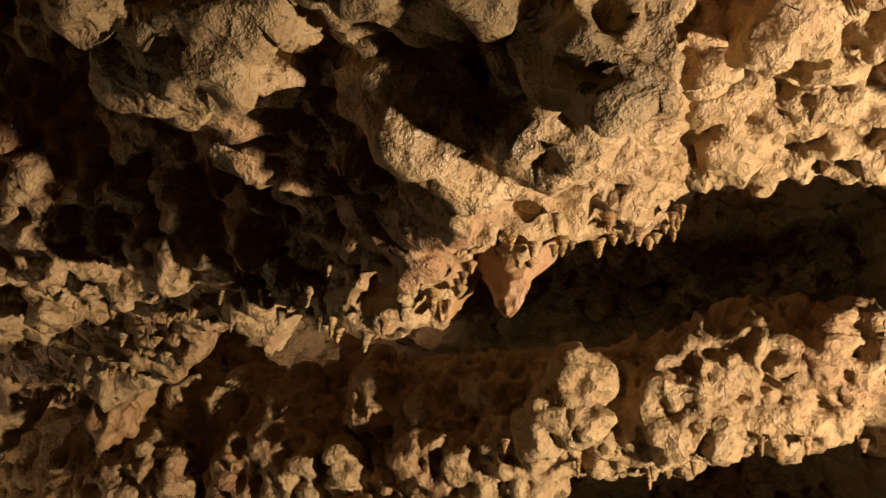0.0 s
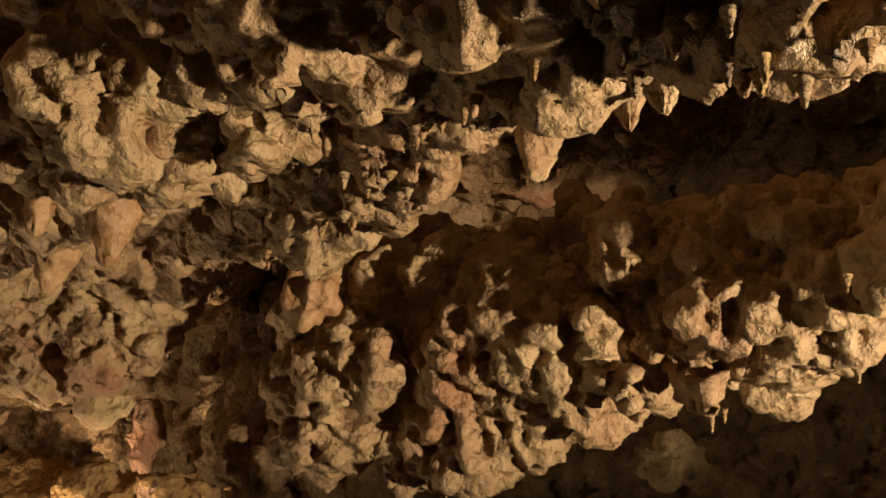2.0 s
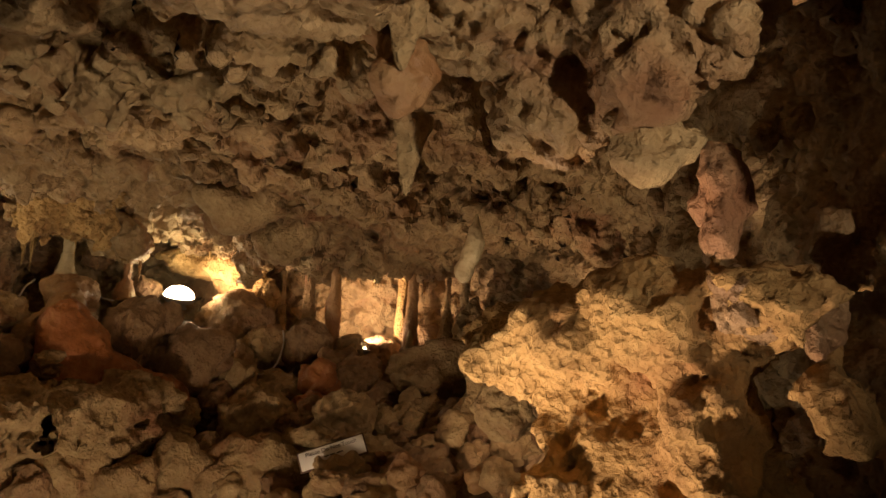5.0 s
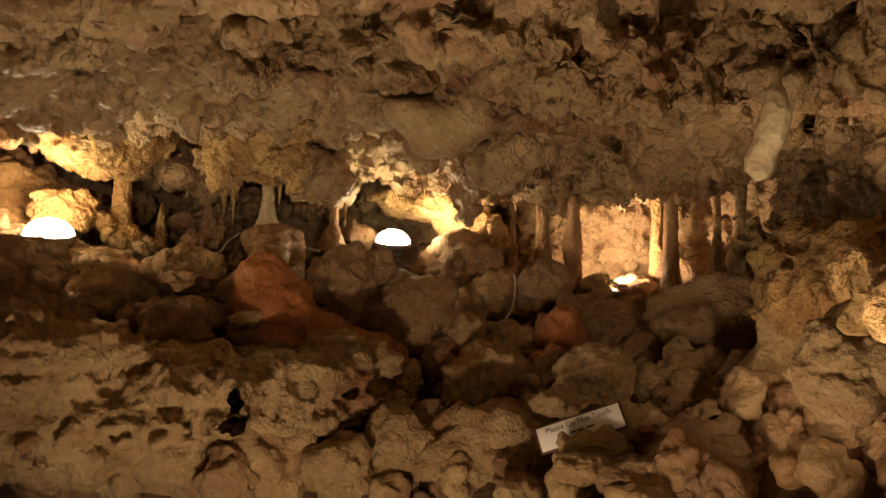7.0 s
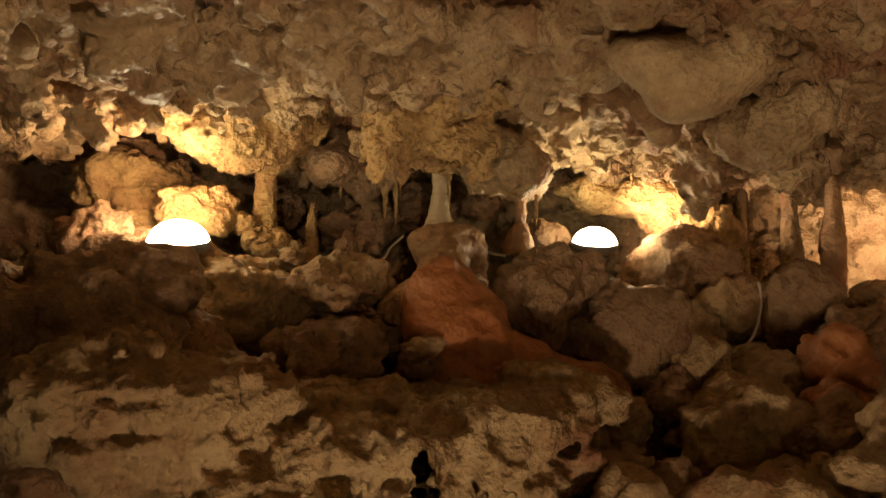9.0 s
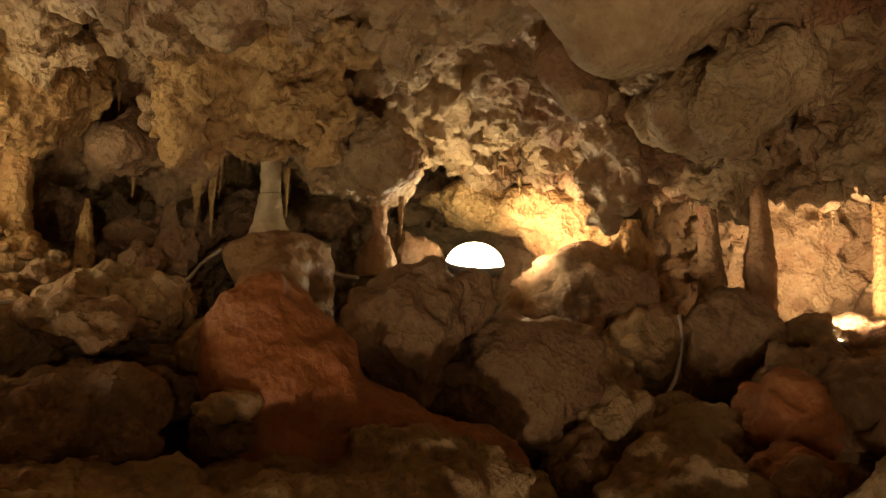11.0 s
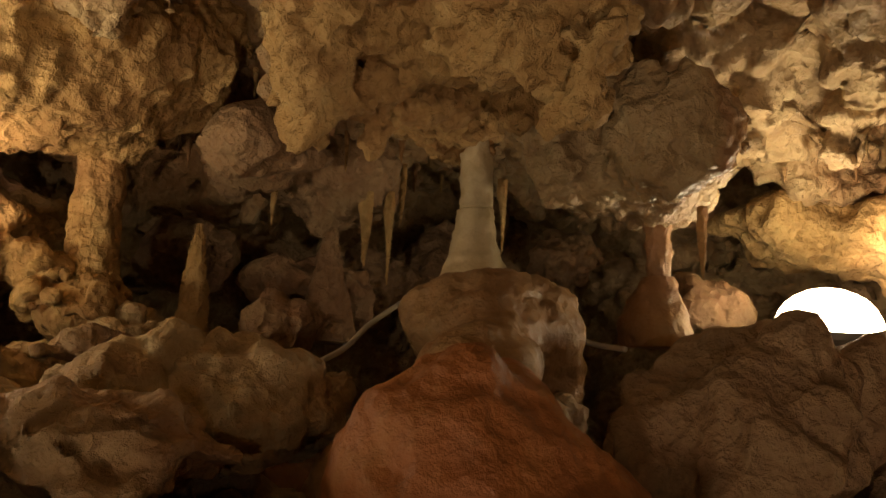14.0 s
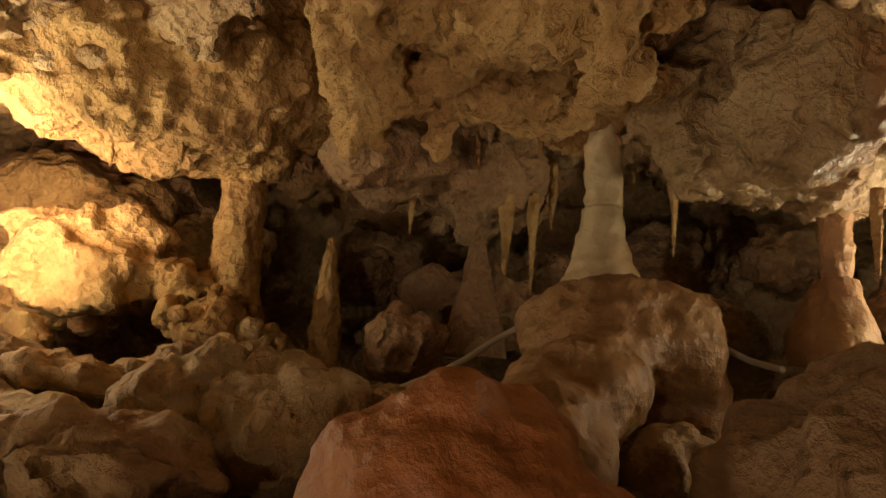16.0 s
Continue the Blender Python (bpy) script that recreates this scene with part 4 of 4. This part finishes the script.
# ---- cables and sign ----
def tube(points, r, sides=8, steps=14):
    P = [Vector(p) for p in points]
    pts = []
    for i in range(len(P) - 1):
        p0, p1, p2, p3 = P[max(i - 1, 0)], P[i], P[i + 1], P[min(i + 2, len(P) - 1)]
        for k in range(steps):
            t = k / steps
            pts.append(0.5 * ((2 * p1) + (p2 - p0) * t + (2 * p0 - 5 * p1 + 4 * p2 - p3) * t * t + (3 * p1 - p0 - 3 * p2 + p3) * t ** 3))
    pts.append(P[-1])
    bm = bmesh.new()
    rings = []
    for i, p in enumerate(pts):
        d = (pts[min(i + 1, len(pts) - 1)] - pts[max(i - 1, 0)]).normalized()
        a = d.cross(Vector((0.3, 0.1, 1))).normalized()
        b = d.cross(a)
        rings.append([bm.verts.new(p + r * (a * math.cos(q) + b * math.sin(q))) for q in (2 * math.pi * j / sides for j in range(sides))])
    for r0, r1 in zip(rings, rings[1:]):
        for j in range(sides):
            bm.faces.new((r0[j], r0[(j + 1) % sides], r1[(j + 1) % sides], r1[j]))
    bm.faces.new(rings[0][::-1])
    bm.faces.new(rings[-1])
    return bm


def cable(points, r, label):
    me = bpy.data.meshes.new("cable")
    bm = tube(points, r)
    bm.to_mesh(me)
    bm.free()
    me.materials.append(CABLE)
    me.polygons.foreach_set("use_smooth", np.full(len(me.polygons), True))
    return tidy(new("cable", me), label, "cable")


cable([(-4.450, 4.870, 1.591), (-4.450, 4.927, 1.558), (-4.450, 5.007, 1.479), (-4.450, 5.097, 1.427), (-4.450, 5.190, 1.409), (-4.450, 5.275, 1.455), (-4.450, 5.320, 1.537), (-4.450, 5.333, 1.619), (-4.450, 5.320, 1.678)], 0.006, "off-white cable looped under a round boulder")
cable([(-4.784, 3.477, 1.660), (-4.778, 3.588, 1.668), (-4.857, 3.644, 1.665), (-4.959, 3.674, 1.650)], 0.006, "off-white cable lying over the stones")
cable([(-5.088, 3.944, 1.714), (-5.129, 4.029, 1.753), (-5.238, 4.111, 1.806), (-5.307, 4.198, 1.858)], 0.005, "pale cable strung behind the flowstone mound")
cable([(-5.120, 4.404, 1.826), (-5.101, 4.447, 1.805), (-5.053, 4.471, 1.784), (-4.954, 4.472, 1.771)], 0.005, "pale cable hanging beside the flowstone mound")


def sign():
    root = new("sign_board")
    A, B = Vector((-3.46, 4.545, 1.085)), Vector((-3.245, 4.735, 1.195))
    ex = (B - A).normalized()
    facing = Vector((0.62, -0.66, 0.42))
    nz = (facing - ex * facing.dot(ex)).normalized()
    ey = nz.cross(ex)
    m = Matrix((ex, ey, nz)).transposed().to_4x4()
    m.translation = (A + B) / 2 - ey * 0.042 + nz * 0.05
    root.matrix_basis = m
    tidy(root, "white information board with a line of small print, leaning on stones", "sign")

    def slab(name, w, h, d, x, y, z, material, label=""):
        bm = bmesh.new()
        bmesh.ops.create_cube(bm, size=1, matrix=Matrix.LocRotScale((x, y, z), None, (w, h, d)))
        bmesh.ops.bevel(bm, geom=bm.edges[:], offset=min(w, h, d) * 0.2, segments=1, affect="EDGES")
        return part(name, bm, material, root, label)

    slab("board", 0.315, 0.098, 0.012, 0, 0, -0.008, SIGN_EDGE, "dark brown backing board")
    slab("face", 0.302, 0.084, 0.004, 0, 0, 0.001, SIGN_FACE, "white printed face")
    data = bpy.data.curves.new("writing", "FONT")
    data.body, data.size, data.extrude, data.align_x, data.align_y = "Please Do Not Touch", 0.027, 0.0006, "CENTER", "CENTER"
    stroke = bpy.data.objects.new("writing", data)
    me = bpy.data.meshes.new_from_object(stroke)
    bpy.data.objects.remove(stroke)
    me.transform(Matrix.Translation((0.0, 0.024, 0.0036)))
    me.materials.append(INK)
    part("writing", me, INK, root, "dark printed words")
    for x, w in ((-0.028, 0.020), (0.0, 0.026), (0.034, 0.030)):
        slab("print_bar", w, 0.006, 0.001, x, -0.006, 0.0038, INK)
    return root


sign()

# ---- small rubble ----
def rubble(n):
    rng = np.random.default_rng(23)
    kinds = []
    for k in range(10):
        material = (TAN, BROWN, TAN, OCHRE)[k % 4]
        ob = boulder(0, 0, 0, 0.06 * rng.uniform(.8, 1.2), 0.055, 0.045 * rng.uniform(.8, 1.3), 0, material, 300 + k)
        ob.name = ob.data.name = "stone"
        tagged(ob, "small rough " + ROCK_WORDS[material.name] + " stone wedged in the rubble", "stone", "small rubble stones")
        kinds.append(ob)
    placed = 0
    while placed < n:
        x, y = rng.uniform(-5.0, -2.0), rng.uniform(3.0, 6.1)
        d = -float(polygon_distance(np.array([x]), np.array([y]), FRONT + [(-1.0, 9.0), (-9.0, 9.0), (-9.0, 1.5)])[0])
        if d < 0.02 or float(polygon_distance(np.array([x]), np.array([y]), WALL)[0]) > -0.05:
            continue
        z = float(ground_height(np.array([x]), np.array([y]))[0])
        s = rng.uniform(0.55, 1.7)
        m = pose(x, y, z - 0.02, rng.uniform(-25, 25), rng.uniform(-25, 25), rng.uniform(0, 360))
        ob = kinds[placed] if placed < len(kinds) else copy_thing(kinds[placed % len(kinds)], m)
        ob.matrix_basis = m @ Matrix.Diagonal((s, s, s, 1))
        placed += 1


rubble(220)

# ---- small stalactites ----
ALL = np.concatenate(CAVE)


def roof(x, y):
    near = (np.abs(ALL[:, 0] - x) < 0.02) & (np.abs(ALL[:, 1] - y) < 0.02) & (ALL[:, 2] > 1.75)
    return float(ALL[near, 2].min()) if near.any() else None


def stalactites():
    rng = np.random.default_rng(31)
    kinds = []
    for k, material in enumerate((TAN, BROWN, OCHRE, PALE)):
        me = lathe_mesh("stalactite", [(0.012, .011), (0, .0095), (-.02, .0075), (-.05, .005), (-.075, .0035), (-.085, .001)], material, sides=14, seed=k + 3, wobble=.15, grain=.001)
        kinds.append((me, "small " + ROCK_WORDS[material.name] + " stalactite on the cave roof"))
    spots = []
    for (x0, y0), (x1, y1) in zip(BEYOND[3:9], BEYOND[4:10]):
        for k in range(16):
            t = rng.random()
            spots.append((x0 + (x1 - x0) * t + rng.normal(0, .03) - 0.05, y0 + (y1 - y0) * t + rng.normal(0, .03) - 0.06, rng.uniform(.10, .26)))
    for (x0, y0), (x1, y1) in zip(SECOND[:-1], SECOND[1:]):
        for k in range(8):
            t = rng.random()
            spots.append((x0 + (x1 - x0) * t + rng.normal(0, .05), y0 + (y1 - y0) * t - 0.1 + rng.normal(0, .05), rng.uniform(.12, .35)))
    for k in range(45):
        spots.append((rng.uniform(-5.9, -5.1), rng.uniform(3.3, 5.0), rng.uniform(.25, .9)))
    for k in range(40):
        spots.append((rng.uniform(-5.1, -3.6), rng.uniform(4.9, 6.1), rng.uniform(.25, .7)))
    for x, y, s in spots:
        z = roof(x, y)
        if z is None:
            continue
        me, label = kinds[int(rng.integers(0, 4))]
        ob = new("stalactite", me)
        w = 0.8 * rng.uniform(.6, 1.2)
        ob.matrix_basis = pose(x, y, z + 0.004, 0, 0, rng.uniform(0, 360)) @ Matrix.Diagonal((w, w, s, 1))
        tidy(ob, label, "stalactite", "small stalactites")


stalactites()


def drip(x, y, tip, length, r, material):
    """A stout stalactite that hangs from a ledge."""
    me = lathe_mesh("stalactite", [(length + .05, r * 1.5), (length, r * 1.35), (length * .6, r * .9), (length * .3, r * .55), (length * .08, r * .3), (0, r * .08)], material, sides=20, seed=x * 9, wobble=.45, grain=min(.007, r * .2))
    ob = new("stalactite", me)
    ob.location = (x, y, tip)
    tidy(ob, "stout wet " + ROCK_WORDS[material.name] + " stalactite on a roof ledge", "stalactite", "ledge stalactites")


drip(0.136, 1.533, 2.061, 0.09, 0.032, OCHRE)
drip(0.211, 1.511, 2.067, 0.1, 0.034, OCHRE)
drip(-0.036, 1.701, 2.089, 0.06, 0.022, TAN)
drip(-0.156, 1.955, 2.117, 0.06, 0.024, TAN)
drip(-0.107, 1.549, 2.110, 0.16, 0.050, OCHRE)
drip(0.036, 1.317, 2.130, 0.12, 0.040, OCHRE)
drip(-0.135, 1.474, 2.170, 0.14, 0.035, OCHRE)
drip(-0.068, 1.376, 2.160, 0.10, 0.030, OCHRE)
drip(-1.004, 2.304, 2.040, 0.16, 0.050, OCHRE)
drip(-0.824, 2.160, 2.050, 0.13, 0.040, OCHRE)
drip(-1.279, 2.167, 2.040, 0.15, 0.055, BROWN)
drip(-0.916, 2.102, 2.080, 0.10, 0.030, OCHRE)
drip(-1.397, 2.568, 1.990, 0.07, 0.020, TAN)
drip(-1.610, 2.861, 1.880, 0.10, 0.020, TAN)
drip(-1.461, 2.625, 1.950, 0.10, 0.030, OCHRE)
drip(-0.576, 2.530, 2.060, 0.09, 0.028, OCHRE)
drip(-0.597, 2.489, 2.090, 0.09, 0.025, OCHRE)
drip(-0.056, 1.806, 2.120, 0.06, 0.018, TAN)
drip(-0.412, 2.128, 2.130, 0.05, 0.013, TAN)
drip(-0.147, 1.980, 2.130, 0.07, 0.020, TAN)
drip(-0.370, 2.103, 2.130, 0.06, 0.015, TAN)
drip(-5.250, 3.432, 2.064, 0.06, 0.006, PALE)
drip(-5.300, 3.940, 2.106, 0.05, 0.006, PALE)
drip(-5.300, 3.966, 2.104, 0.05, 0.006, PALE)
drip(-5.350, 4.131, 1.930, 0.10, 0.009, PALE)
drip(-5.350, 4.181, 1.896, 0.14, 0.006, PALE)
drip(-5.300, 4.183, 2.138, 0.06, 0.006, PALE)
drip(-5.400, 4.224, 2.032, 0.08, 0.006, PALE)
drip(-5.150, 4.427, 2.055, 0.04, 0.006, PALE)
drip(-5.400, 4.465, 1.992, 0.12, 0.006, PALE)
drip(-4.850, 4.550, 1.887, 0.07, 0.006, PALE)
drip(-5.400, 3.953, 2.004, 0.08, 0.006, PALE)
drip(-5.200, 3.564, 2.065, 0.03, 0.006, PALE)
